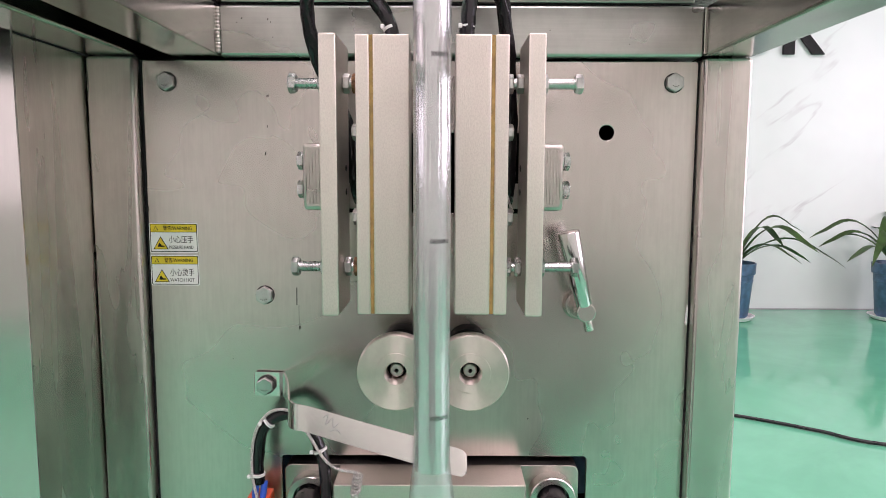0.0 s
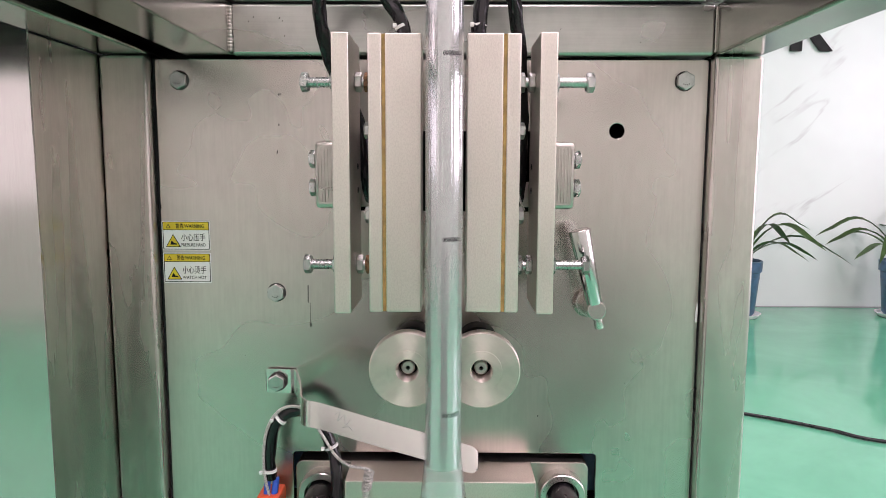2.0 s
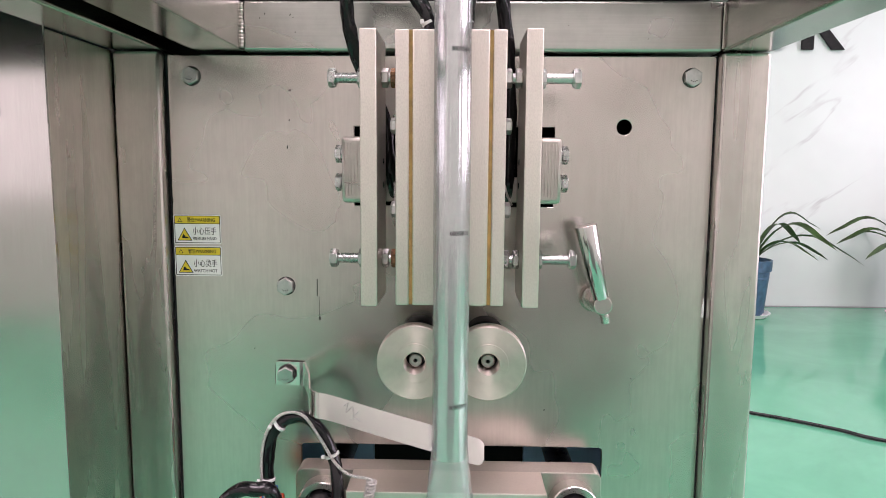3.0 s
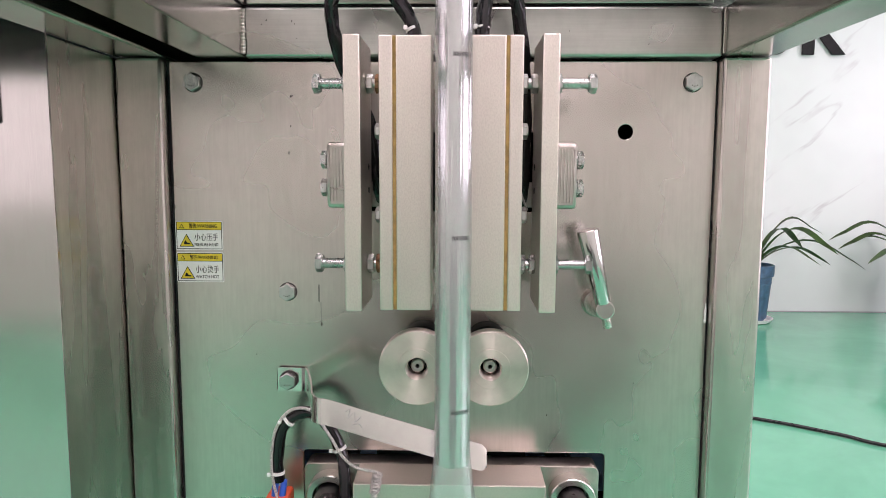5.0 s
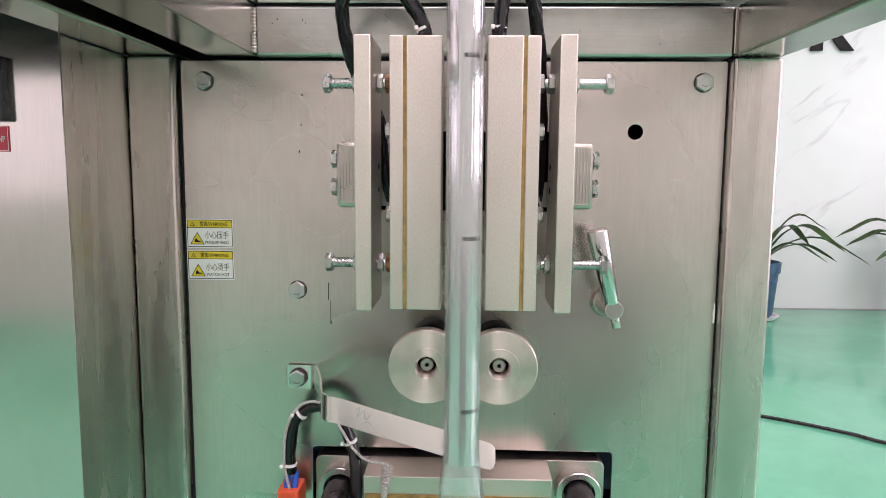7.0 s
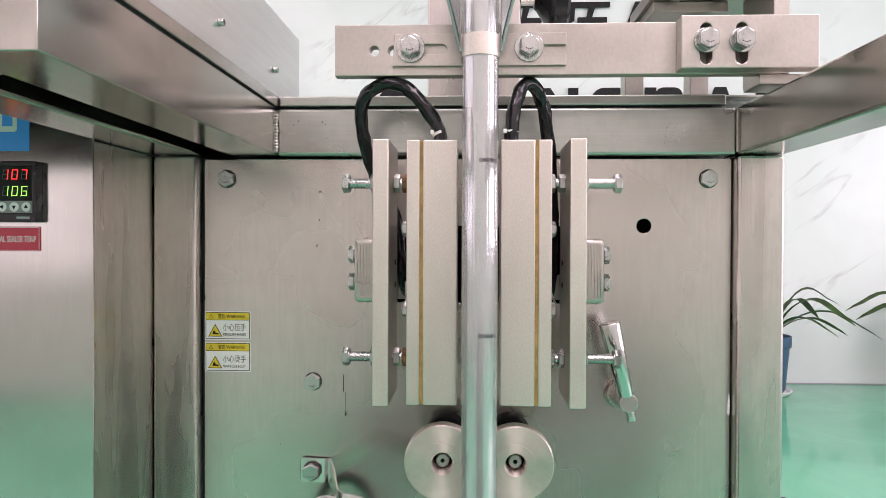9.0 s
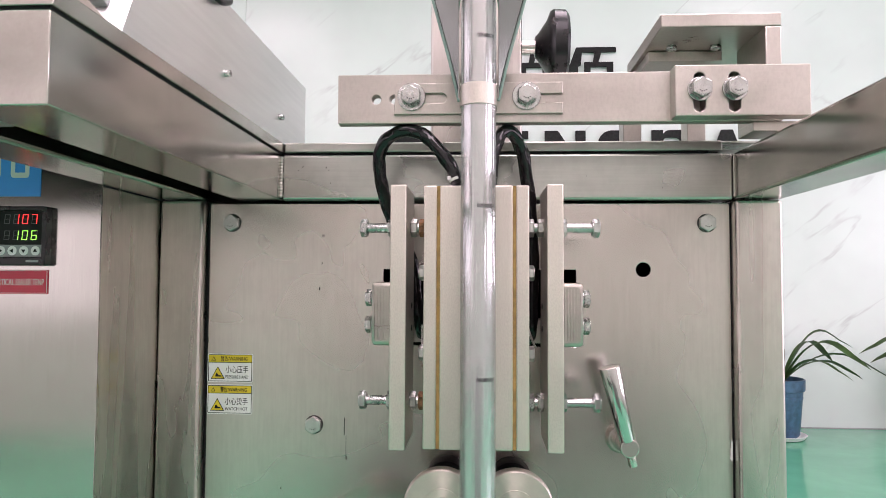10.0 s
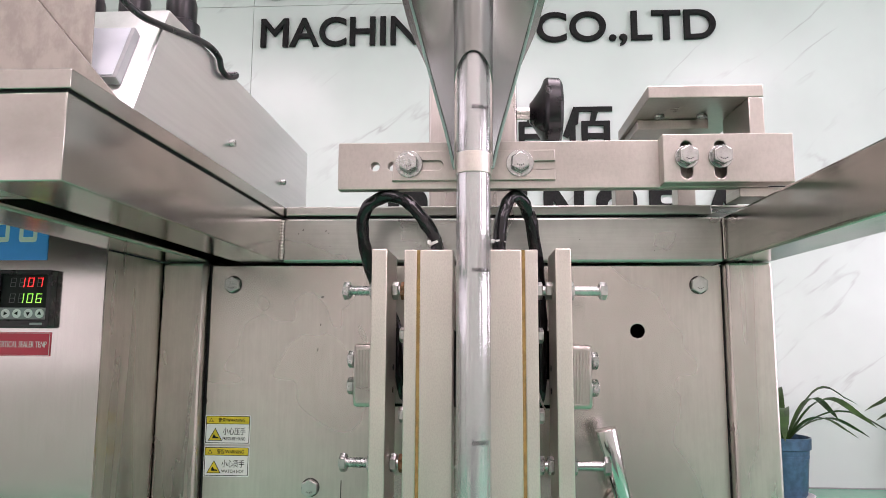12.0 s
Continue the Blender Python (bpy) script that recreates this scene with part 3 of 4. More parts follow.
def back_panel():
    p = thing("front_panel", "brushed stainless panel with openings, bolted to the frame", "machine panel")
    part("sheet", plate(rect2d(-0.2852, 0.2842, 0.10, 1.1115, 0.003), [rect2d(-0.151, 0.181, 0.42, 0.6915, 0.004), rect2d(-0.0895, 0.1205, 0.956, 1.039),
         ring2d(0.1925, 1.0395, 0.0078), ring2d(-0.018, 0.8165, 0.018), ring2d(0.050, 0.8165, 0.018)], 0.0, 0.004, 0.0006), PANEL, p)
    for x, z in ((-0.26, 1.09), (0.26, 1.09), (-0.1645, 0.8685), (-0.26, 0.2), (0.26, 0.2)):
        hex_bolt("bolt", (x, 0, z), (0, -1, 0), ZINC, p)
    h = thing("shade_housing", "unseen black lining that keeps the panel openings dark", "housing")
    # added black boxes stand in for the shade inside the machine
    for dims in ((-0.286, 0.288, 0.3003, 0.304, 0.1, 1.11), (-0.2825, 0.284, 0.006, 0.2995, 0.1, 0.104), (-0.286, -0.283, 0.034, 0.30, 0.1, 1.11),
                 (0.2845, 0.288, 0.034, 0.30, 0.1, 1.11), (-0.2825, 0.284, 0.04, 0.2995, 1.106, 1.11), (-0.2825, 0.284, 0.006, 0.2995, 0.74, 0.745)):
        part("shade_lining", box(*dims), DARK, h)
    for x, z, w, d in ((-0.1355, 0.868, 0.0011, 0.018), (-0.1335, 0.846, 0.0005, 0.024), (-0.133, 0.834, 0.0016, 0.0022), (-0.162, 1.077, 0.0012, 0.0014), (-0.1605, 1.077, 0.0008, 0.0018),
                       (-0.1625, 1.046, 0.0010, 0.0016), (-0.165, 1.018, 0.0009, 0.0026), (0.112, 0.735, 0.001, 0.001), (0.205, 0.772, 0.0009, 0.0009), (-0.205, 0.80, 0.001, 0.0008)):
        part("stain", plate(slot2d(x + 0.0045, z - d / 2 - 0.001, x + 0.0045 + w * 0.2, z + d / 2 - 0.001, w * 0.5, 5), [], -0.0002, 0.0), STAIN_SHADE, p, "dark dried drip")
    for x in (-0.133, 0.160):
        part("guide_block", box(x - 0.055, x + 0.05, 0.10, 0.112, 0.60, 0.684, 0.002), BLUESHEET, h, "blue-grey guide block")
    # black strips paint the shade in the gaps beside the panel
    g = thing("edge_gap", "black strip painting the shaded gap between post and panel", "seal")
    part("strip", box(-0.2878, -0.2854, 0.0015, 0.02, 0.1, 1.112), DARK, g)
    part("strip", box(0.2843, 0.2853, 0.0005, 0.02, 0.1, 1.112), DARK, g)
    part("tape", plate([(0.2812, 0.8405), (0.2826, 0.8380), (0.2839, 0.8392), (0.2838, 0.8455), (0.2840, 0.8530), (0.2836, 0.8592), (0.2828, 0.8604), (0.2824, 0.8540), (0.2816, 0.8500), (0.2818, 0.8445)], [], -0.0010, -0.0003), WHITE, g, "scrap of white tape")


back_panel()


def warning_sticker(z0, z1, lines, label):
    x0, x1 = -0.2848, -0.2335
    s = thing("warning_sticker", label, "sticker", group="warning stickers")
    part("backing", plate(rect2d(x0, x1, z0, z1, 0.0015), [], -0.0006, -0.0001), WHITE, s)
    m = 0.0016
    part("border", plate(rect2d(x0 + m * 0.6, x1 - m * 0.6, z0 + m * 0.6, z1 - m * 0.6, 0.001), [rect2d(x0 + m, x1 - m, z0 + m, z1 - m, 0.0008)], -0.0008, -0.0006), INK, s)
    zb = z1 - 0.0092
    part("band", plate(rect2d(x0 + m, x1 - m, zb, z1 - m), [], -0.0008, -0.0006), YELLOW, s)
    part("rule", plate(rect2d(x0 + m, x1 - m, zb - 0.0006, zb), [], -0.0009, -0.0006), INK, s)

    def tri(cx, cz, r, mat, y):
        part("triangle", plate([(cx + r * math.cos(radians(a)), cz + r * math.sin(radians(a))) for a in (-150, -30, 90)], [], y - 0.0002, y), mat, s)

    tri(x0 + 0.0118, z0 + 0.0082, 0.0092, INK, -0.0006)
    tri(x0 + 0.0118, z0 + 0.0082, 0.0078, YELLOW, -0.0008)
    part("symbol", plate([(x0 + 0.0088, z0 + 0.0062), (x0 + 0.016, z0 + 0.0062), (x0 + 0.0155, z0 + 0.0075), (x0 + 0.0128, z0 + 0.0078), (x0 + 0.0108, z0 + 0.0105), (x0 + 0.0098, z0 + 0.0098)], [], -0.0012, -0.001), INK, s)
    tri(x0 + 0.007, zb + 0.0030, 0.0030, INK, -0.0008)
    tri(x0 + 0.007, zb + 0.0030, 0.0020, YELLOW, -0.001)
    lettering("警告/WARNING", 0.0038, 0.0002, INK, "heading", s, 0.030, pose(x0 + 0.0150, -0.001, zb + 0.0018))
    lettering(lines[0], 0.0060, 0.0002, INK, "text", s, 0.0255, pose(x0 + 0.0205, -0.0008, z0 + 0.0108))
    lettering(lines[1], 0.0034, 0.0002, INK, "text", s, 0.0255, pose(x0 + 0.0205, -0.0008, z0 + 0.0042))
    return s


warning_sticker(0.9132, 0.9446, ("小心压手", "PRESSURE HAND"), "yellow and white hand crush warning sticker")
warning_sticker(0.8783, 0.9107, ("小心烫手", "WATCH HOT"), "yellow and white hot surface warning sticker")


def clamping_lever():
    h = thing("clamping_lever", "turned steel clamping lever with tapered grip", "lever")
    hub = Vector((0.1665, -0.044, 0.8605))
    part("shaft", rod((0.1665, 0.0, 0.8605), (0.1665, -0.025, 0.8605), 0.0125, 0.0105, 32), TURNED, h)
    part("boss", rod((0.1665, -0.025, 0.8605), hub + Vector((0, -0.006, 0)), 0.0105, 0.0095, 32, 0.001), TURNED, h)
    d = Vector((-0.0200, -0.004, 0.082)).normalized()
    part("grip", rod(hub + d * 0.006, hub + d * 0.083, 0.0075, 0.0110, 32, 0.0014), CHROME, h)
    part("stub", rod(hub - d * 0.004, hub - d * 0.0195, 0.0047, 0.0047, 24, 0.0006), TURNED, h)
    part("flange", lathe([(0.0, -0.008), (0.0135, -0.008), (0.016, -0.003), (0.016, 0.0), (0.0, 0.0)], (0.1665, 0, 0.8605), "y", 32), TURNED, h)


clamping_lever()


# ================= pull rollers =================
ROLLERS = []


def pull_roller(x):
    z = 0.8165
    r = thing("pull_roller", "turned steel film pull roller with sunk shaft end", "roller", (x, 0, z), "pull rollers")
    part("body", lathe([(0.0095, -0.085), (0.0095, -0.1085), (0.0108, -0.1105), (0.0185, -0.1105), (0.0187, -0.1100), (0.0345, -0.1100), (0.0355, -0.109), (0.0355, -0.096),
                        (0.0345, -0.095), (0.012, -0.095), (0.012, -0.084)], (0, 0, 0), "y", 72), SPUN, r)
    bm = bmesh.new()
    for i in range(90):
        w = 2 * math.pi * i / 90
        rod((0.0355 * math.cos(w), -0.107, 0.0355 * math.sin(w)), (0.0355 * math.cos(w), -0.097, 0.0355 * math.sin(w)), 0.00035, n=5, bm=bm)
    part("knurl", bm, TURNED, r)
    # shade deep in the recess and bore is painted with black discs
    part("recess_shade", lathe([(0.0, -0.090), (0.0095, -0.090), (0.0095, -0.0885)], (0, 0, 0), "y", 32), DARK, r)
    part("shaft_end", lathe([(0.0, -0.092), (0.0018, -0.092), (0.0019, -0.1015), (0.0052, -0.1015), (0.0062, -0.1005), (0.0062, -0.088)], (0, 0, 0), "y", 32), TURNED, r)
    part("bore_shade", lathe([(0.0, -0.096), (0.0018, -0.096)], (0, 0, 0), "y", 16), DARK, r)
    bm = rod((0, -0.086, 0), (0, 0.05, 0), 0.0085, n=32)
    for i in range(22):
        rod((0, -0.084 + i * 0.0026, 0), (0, -0.0826 + i * 0.0026, 0), 0.0092, n=28, bm=bm)
    part("shaft", bm, TURNED, r, "threaded shaft")
    b = thing("bearing_seal", "black rubber shaft seal in the panel", "seal", (x, 0, z), "shaft seals")
    part("ring", lathe([(0.0125, -0.020), (0.0150, -0.026), (0.0185, -0.027), (0.0212, -0.024), (0.0218, -0.018), (0.0218, -0.0002), (0.0125, -0.0002)], (0, 0, 0), "y", 40), SEAL, b)
    ROLLERS.append(r)


pull_roller(-0.018)
pull_roller(0.050)


# ================= film and forming tube =================
TX, TY, TR = 0.0155, -0.150, 0.0146
PITCH = 0.1485
PRINTS = []


def forming_tube():
    t = thing("forming_tube", "polished steel forming tube with shaped collar", "forming tube")
    part("tube", lathe([(TR - 0.001, 0.744), (TR, 0.7445), (TR, 1.9), (TR - 0.001, 1.9), (TR - 0.001, 0.744)], (TX, TY, 0), "z", 48), CHROME, t)
    part("band", lathe([(TR + 0.0007, 1.1795), (TR + 0.0017, 1.180), (TR + 0.0017, 1.1985), (TR + 0.0007, 1.199)], (TX, TY, 0), "z", 48), MILLED, t, "plain steel band")
    b = bmesh.new()

    def depth(x, z, r):
        s = abs(x) - r
        if s <= 0:
            return TY - math.sqrt(max(0, r * r - x * x))
        e = min(1, s / 0.036)
        return TY + s * (0.70 - 0.45 * min(1, (z - 1.19) / 0.4)) - 2.4 * max(0, z - 1.268) ** 2 * e * e * (3 - 2 * e)

    def shoulder(x, z, r):
        return b.verts.new((TX + x, depth(x, z, r), z))

    top = 1.292
    levels = [1.185 + 0.011 * i for i in range(7)] + [1.262 + 0.030 * math.sin(radians(6 * i)) for i in range(1, 16)] + [top + 0.33 * (i / 30) ** 1.3 for i in range(1, 31)]
    for sgn in (-1, 1):
        rows = []
        for z in levels:
            flare = min(1, max(0, z - 1.276) / 0.06)
            w = 0.0175 + 0.041 * max(0, z - 1.19) / 0.154 + 0.0072 * flare * flare * (3 - 2 * flare)
            r = 0.0174 + 0.016 * max(0, z - 1.30)
            w = max(w, r + 0.0005)
            inner = 0.0172 if z < 1.262 else 0.0172 * math.sqrt(max(0, 1 - ((z - 1.262) / 0.030) ** 2)) if z < top - 1e-6 else 0.0
            span = [math.asin(inner / r) + (math.pi / 2 - math.asin(inner / r)) * k / 10 for k in range(11)]
            xs = [r * math.sin(q) for q in span] + [r + (w - r) * k / 16 for k in range(1, 17)]
            rows.append([shoulder(sgn * x, z, r) for x in xs])
        for q, s in zip(rows, rows[1:]):
            for k in range(26):
                b.faces.new((q[k], q[k + 1], s[k + 1], s[k]))
    bmesh.ops.remove_doubles(b, verts=b.verts, dist=1e-5)
    bmesh.ops.recalc_face_normals(b, faces=b.faces)
    bmesh.ops.solidify(b, geom=b.faces[:], thickness=0.0008)
    part("collar", b, SHOULDER, t, "curved polished forming shoulder")
    for sgn in (-1, 1):
        part("edge_cord", sweep([(TX + sgn * (0.0175 + 0.041 * max(0, z - 1.19) / 0.154), depth(0.0175 + 0.041 * max(0, z - 1.19) / 0.154, z, 0.0174) - 0.002, z) for z in (1.185, 1.22, 1.25, 1.28, 1.30, 1.32, 1.34, 1.36, 1.40)], 0.0013, 8, 6),
             GREENCORD, t, "green cord along the edge")
    film = thing("film_sleeve", "clear plastic film sleeve round the tube", "film")
    b = bmesh.new()
    rings = []
    for i in range(61):
        z = 0.06 + (1.60 - 0.06) * i / 60
        k = max(0, min(1, (0.755 - z) / 0.07))
        ring = []
        for j in range(96):
            a = 2 * math.pi * j / 96
            pleat = 0.00045 * noise.noise(Vector((math.cos(a) * 6, math.sin(a) * 6, z * 1.5)))
            r = TR + 0.0009 + pleat + k * 0.004 + k * 0.0022 * noise.noise(Vector((math.cos(a) * 3, math.sin(a) * 3, z * 35)))
            ring.append(b.verts.new((TX + r * math.cos(a) * (1 + 0.18 * k), TY + r * math.sin(a) * (1 - 0.2 * k), z)))
        rings.append(ring)
    for q, s in zip(rings, rings[1:]):
        for j in range(96):
            b.faces.new((q[j], q[(j + 1) % 96], s[(j + 1) % 96], s[j]))
    part("film", b, FILM, film)
    for i in range(9):
        ob = lettering("00000000", 0.0034, 0.0, INK, "printed_code", film, 0.0170)
        rr = TR + 0.0016
        for v in ob.data.vertices:
            a = (v.co.x - 0.001) / rr
            v.co = (rr * math.sin(a), -rr * math.cos(a), v.co.z - 0.0026)
        ob.location = (TX, TY, 0.795 + PITCH * i)
        PRINTS.append((ob, 0.795 + PITCH * i))


forming_tube()


# ================= vertical sealing jaws =================
JAWS = []


def stud(jaw, s, x_head, x_end, y, z, nuts, rusty=()):
    """An adjusting stud with head and lock nuts, along x; s mirrors it."""
    hex_bolt("bolt", (s * (x_head - 0.007), y, z), (s, 0, 0), ZINC, jaw, 0.0155, 0.007)
    bm = bmesh.new()
    rod((s * x_end, y, z), (s * (x_head - 0.006), y, z), 0.0040, n=16, bm=bm)
    n = int(abs(x_head - x_end) / 0.00125)
    for i in range(n):
        x = s * (x_end + 0.00125 * (i + 0.5))
        rod((x - 0.0004, y, z), (x + 0.0004, y, z), 0.0048, n=14, bm=bm)
    part("thread", bm, ZINC, jaw)
    for i, x in enumerate(nuts):
        bm = rod((s * (x - 0.0032), y, z), (s * (x + 0.0032), y, z), 0.0089, n=6, bev=0.0011)
        part("nut", bm, RUST if i in rusty else ZINC, jaw, "rusty nut" if i in rusty else "")


def sealing_jaw(s):
    """One vertical sealing jaw in its open place; s is -1 or 1."""
    jaw = thing("sealing_jaw", "vertical film sealing jaw with heater bar and backing plate", "sealing jaw", (0.015, 0, -0.003), "vertical sealing jaws")
    z0, z1, f = 0.877, 1.117, -0.125

    def bx(a, b, y0, y1, c, d, bev=0.0012):
        return box(min(s * a, s * b), max(s * a, s * b), y0, y1, c, d, bev)

    i0, i1, g1, o1 = (0.0195, 0.0505, 0.0535, 0.0655)
    part("heater_bar", bx(i0, i1, f, f + 0.040, z0, z1), MILLED, jaw)
    part("insulation", bx(i1, g1, f + 0.0012, f + 0.038, z0 + 0.0005, z1 - 0.0005, 0.0), GOLD, jaw, "amber insulation strip")
    part("cover_bar", bx(g1, o1, f, f + 0.040, z0, z1), MILLED, jaw)
    part("backing_plate", bx(0.0815, 0.0965, f, -0.052, z0 - 0.0015, z1 + 0.001), MILLED, jaw)
    # the plate is undrilled; dark discs paint the shade of two holes
    for z in (1.005, 0.983):
        part("hole_shade", rod((s * 0.0813, -0.075, z), (s * 0.0809, -0.075, z), 0.003, n=16), DARK, jaw)
    y = -0.088
    for z, k in ((1.0805, 0), (0.9145, 1)):
        if s < 0:
            stud(jaw, s, 0.1300, 0.0655, y, z, (0.1000, 0.0778, 0.0695), (2,))
        else:
            stud(jaw, s, 0.1345, 0.0655, y, z, (0.1000, 0.0785, 0.0692))
    for z in (1.037, 0.961):
        hex_bolt("bolt", (s * 0.0655, -0.095, z), (s, 0, 0), ZINC, jaw, 0.013, 0.0065)
    part("carrier_block", bx(0.0968, 0.1205, -0.082, 0.05, 0.966, 1.028, 0.004), CAST, jaw, "ribbed cast carrier block")
    bm = bmesh.new()
    for k in range(7):
        x = s * (0.0990 + k * 0.0030)
        rod((x, -0.0821, 0.972), (x + s * 0.0006, -0.0821, 1.022), 0.0005, n=6, bm=bm)
    part("rib", bm, CAST, jaw)
    for z in (1.012, 0.985):
        hex_bolt("bolt", (s * 0.1205, -0.058, z), (s, 0, 0), ZINC, jaw, 0.015, 0.007, 0.0098)
    part("link_bar", bx(0.05, 0.0969, -0.03, 0.0, 0.965, 0.99), CAST, jaw)
    # heater lead in a black sleeve
    if s < 0:
        line = [(-0.035, -0.105, 1.116), (-0.037, -0.105, 1.128), (-0.050, -0.103, 1.150), (-0.069, -0.098, 1.170), (-0.092, -0.090, 1.175), (-0.113, -0.078, 1.160),
                (-0.114, -0.066, 1.128), (-0.104, -0.054, 1.09), (-0.085, -0.042, 1.05), (-0.078, -0.04, 1.0), (-0.074, -0.03, 0.975), (-0.066, -0.01, 0.965)]
        tie = (Vector((-0.037, -0.105, 1.126)), Vector((-0.42, 0, 1)))
    else:
        line = [(0.031, -0.105, 1.116), (0.030, -0.105, 1.13), (0.034, -0.100, 1.155), (0.041, -0.092, 1.172), (0.052, -0.085, 1.174), (0.062, -0.075, 1.155),
                (0.069, -0.065, 1.115), (0.073, -0.055, 1.06), (0.073, -0.05, 1.0), (0.070, -0.04, 0.972), (0.06, -0.01, 0.965)]
        tie = (Vector((0.030, -0.105, 1.127)), Vector((-0.1, 0, 1)))
    part("heater_lead", sweep(line, 0.0064, 14, 8, 0.22), BLACK, jaw, "black sleeved heater lead")
    p, d = tie
    d = d.normalized()
    bm = rod(p - d * 0.0013, p + d * 0.0013, 0.0066, n=20)
    box(p.x - 0.0078, p.x - 0.0045, p.y - 0.007, p.y - 0.003, p.z - 0.0018, p.z + 0.0018, 0.0006, bm=bm)
    part("cable_tie", bm, NYLON, jaw, "white cable tie")
    if s < 0:
        part("sensor_wire", sweep([(-0.072, -0.06, 0.985), (-0.070, -0.07, 0.955), (-0.064, -0.075, 0.925), (-0.058, -0.08, 0.905)], 0.0013, 8), BRAID, jaw)
    else:
        part("sensor_wire", sweep([(0.0665, -0.09, 0.985), (0.071, -0.085, 0.972), (0.075, -0.075, 0.965)], 0.001, 8), BRAID, jaw)
    JAWS.append((jaw, s))


sealing_jaw(-1)
sealing_jaw(1)

# ================= horizontal sealing jaw =================
LOWER, SLACK = [], []


def lower_jaw():
    j = thing("cross_jaw", "horizontal sealing jaw sliding on two round guides", "sealing jaw")
    part("carrier", plate(rect2d(-0.151, 0.168, 0.50, 0.683, 0.008), [ring2d(-0.121, 0.652, 0.0175), ring2d(0.138, 0.652, 0.0175)], -0.004, 0.022, 0.001), CAST, j)
    for x in (-0.121, 0.138):
        part("bushing", lathe([(0.0168, 0.0), (0.0168, -0.020), (0.0178, -0.022), (0.0235, -0.022), (0.0245, -0.021), (0.0245, -0.004)], (x, 0, 0.652), "y", 40), TURNED, j)
    part("seal_bar", box(-0.090, 0.105, -0.055, -0.0045, 0.560, 0.6840, 0.0012), MILLED, j)
    part("insulation", box(-0.088, 0.103, -0.0565, -0.0552, 0.6605, 0.6650), GOLD, j, "amber insulation strip")
    part("terminal_block", box(-0.184, -0.160, -0.045, -0.012, 0.630, 0.661, 0.003), ORANGE, j, "orange screw terminal block")
    for k, x in enumerate((-0.175, -0.167)):
        part("ferrule", rod((x, -0.036, 0.660), (x + 0.0015, -0.036 + 0.004 * k, 0.675 + 0.002 * k), 0.0034, n=14), BLUE, j, "blue wire ferrule")
    part("lead", sweep([(-0.171, -0.034, 0.676), (-0.171, -0.035, 0.70), (-0.166, -0.036, 0.732), (-0.152, -0.036, 0.748), (-0.132, -0.036, 0.750), (-0.115, -0.038, 0.735),
                        (-0.104, -0.040, 0.710), (-0.099, -0.048, 0.69), (-0.097, -0.058, 0.64), (-0.097, -0.058, 0.58)], 0.0062, 14, 8, 0.14), BLACK, j, "black sleeved heater lead")
    c = thing("slack_cable", "slack black sleeved cable beside the jaw", "cable")
    part("sleeve", sweep([(-0.155, -0.10, 0.60), (-0.163, -0.110, 0.690), (-0.180, -0.115, 0.702), (-0.200, -0.115, 0.698), (-0.216, -0.11, 0.672), (-0.226, -0.10, 0.58), (-0.23, -0.09, 0.40), (-0.24, -0.05, 0.07)], 0.0068, 14, 8, 0.14), BLACK, c)
    SLACK.append(c)
    part("sensor_wire", sweep([(-0.170, -0.04, 0.655), (-0.176, -0.041, 0.69), (-0.172, -0.042, 0.730), (-0.156, -0.043, 0.7545), (-0.134, -0.043, 0.7555), (-0.116, -0.046, 0.733),
                               (-0.100, -0.054, 0.712), (-0.085, -0.06, 0.703), (-0.066, -0.06, 0.699), (-0.063, -0.06, 0.692)], 0.0016, 8, 8), BRAID, j, "braided sensor wire")
    bm = bmesh.new()
    for i in range(6):
        b = lathe([(0.0042, -0.0012), (0.0056, 0.0), (0.0042, 0.0012)], (0, 0, 0), "z", 16)
        bmesh.ops.transform(b, matrix=pose(-0.064 - 0.0006 * i, -0.06, 0.696 - 0.0034 * i, 14, 8 * (-1) ** i), verts=b.verts)
        add(bm, b)
    rod((-0.0675, -0.06, 0.679), (-0.068, -0.06, 0.655), 0.0034, n=12, bm=bm)
    part("sensor_coil", bm, BRAID, j, "coiled braided sensor wire")
    for p, d in (((-0.171, -0.036, 0.686), (0, 0, 1)), ((-0.158, -0.038, 0.743), (0.8, 0, 0.7)), ((-0.105, -0.042, 0.715), (-0.4, 0, 1))):
        p, d = Vector(p), Vector(d).normalized()
        bm = rod(p - d * 0.0012, p + d * 0.0012, 0.0073, n=20)
        box(p.x - 0.0095, p.x - 0.006, p.y - 0.008, p.y - 0.004, p.z - 0.0016, p.z + 0.0016, 0.0006, bm=bm)
        part("cable_tie", bm, NYLON, j, "white cable tie")
    for x in (-0.117, 0.142):
        g = thing("guide_rod", "dark round steel guide rod", "guide rod", group="guide rods")
        part("rod", rod((x, -0.19, 0.652), (x, 0.12, 0.652), 0.0150, n=32), RUBBER, g)
    LOWER.append(j)


lower_jaw()


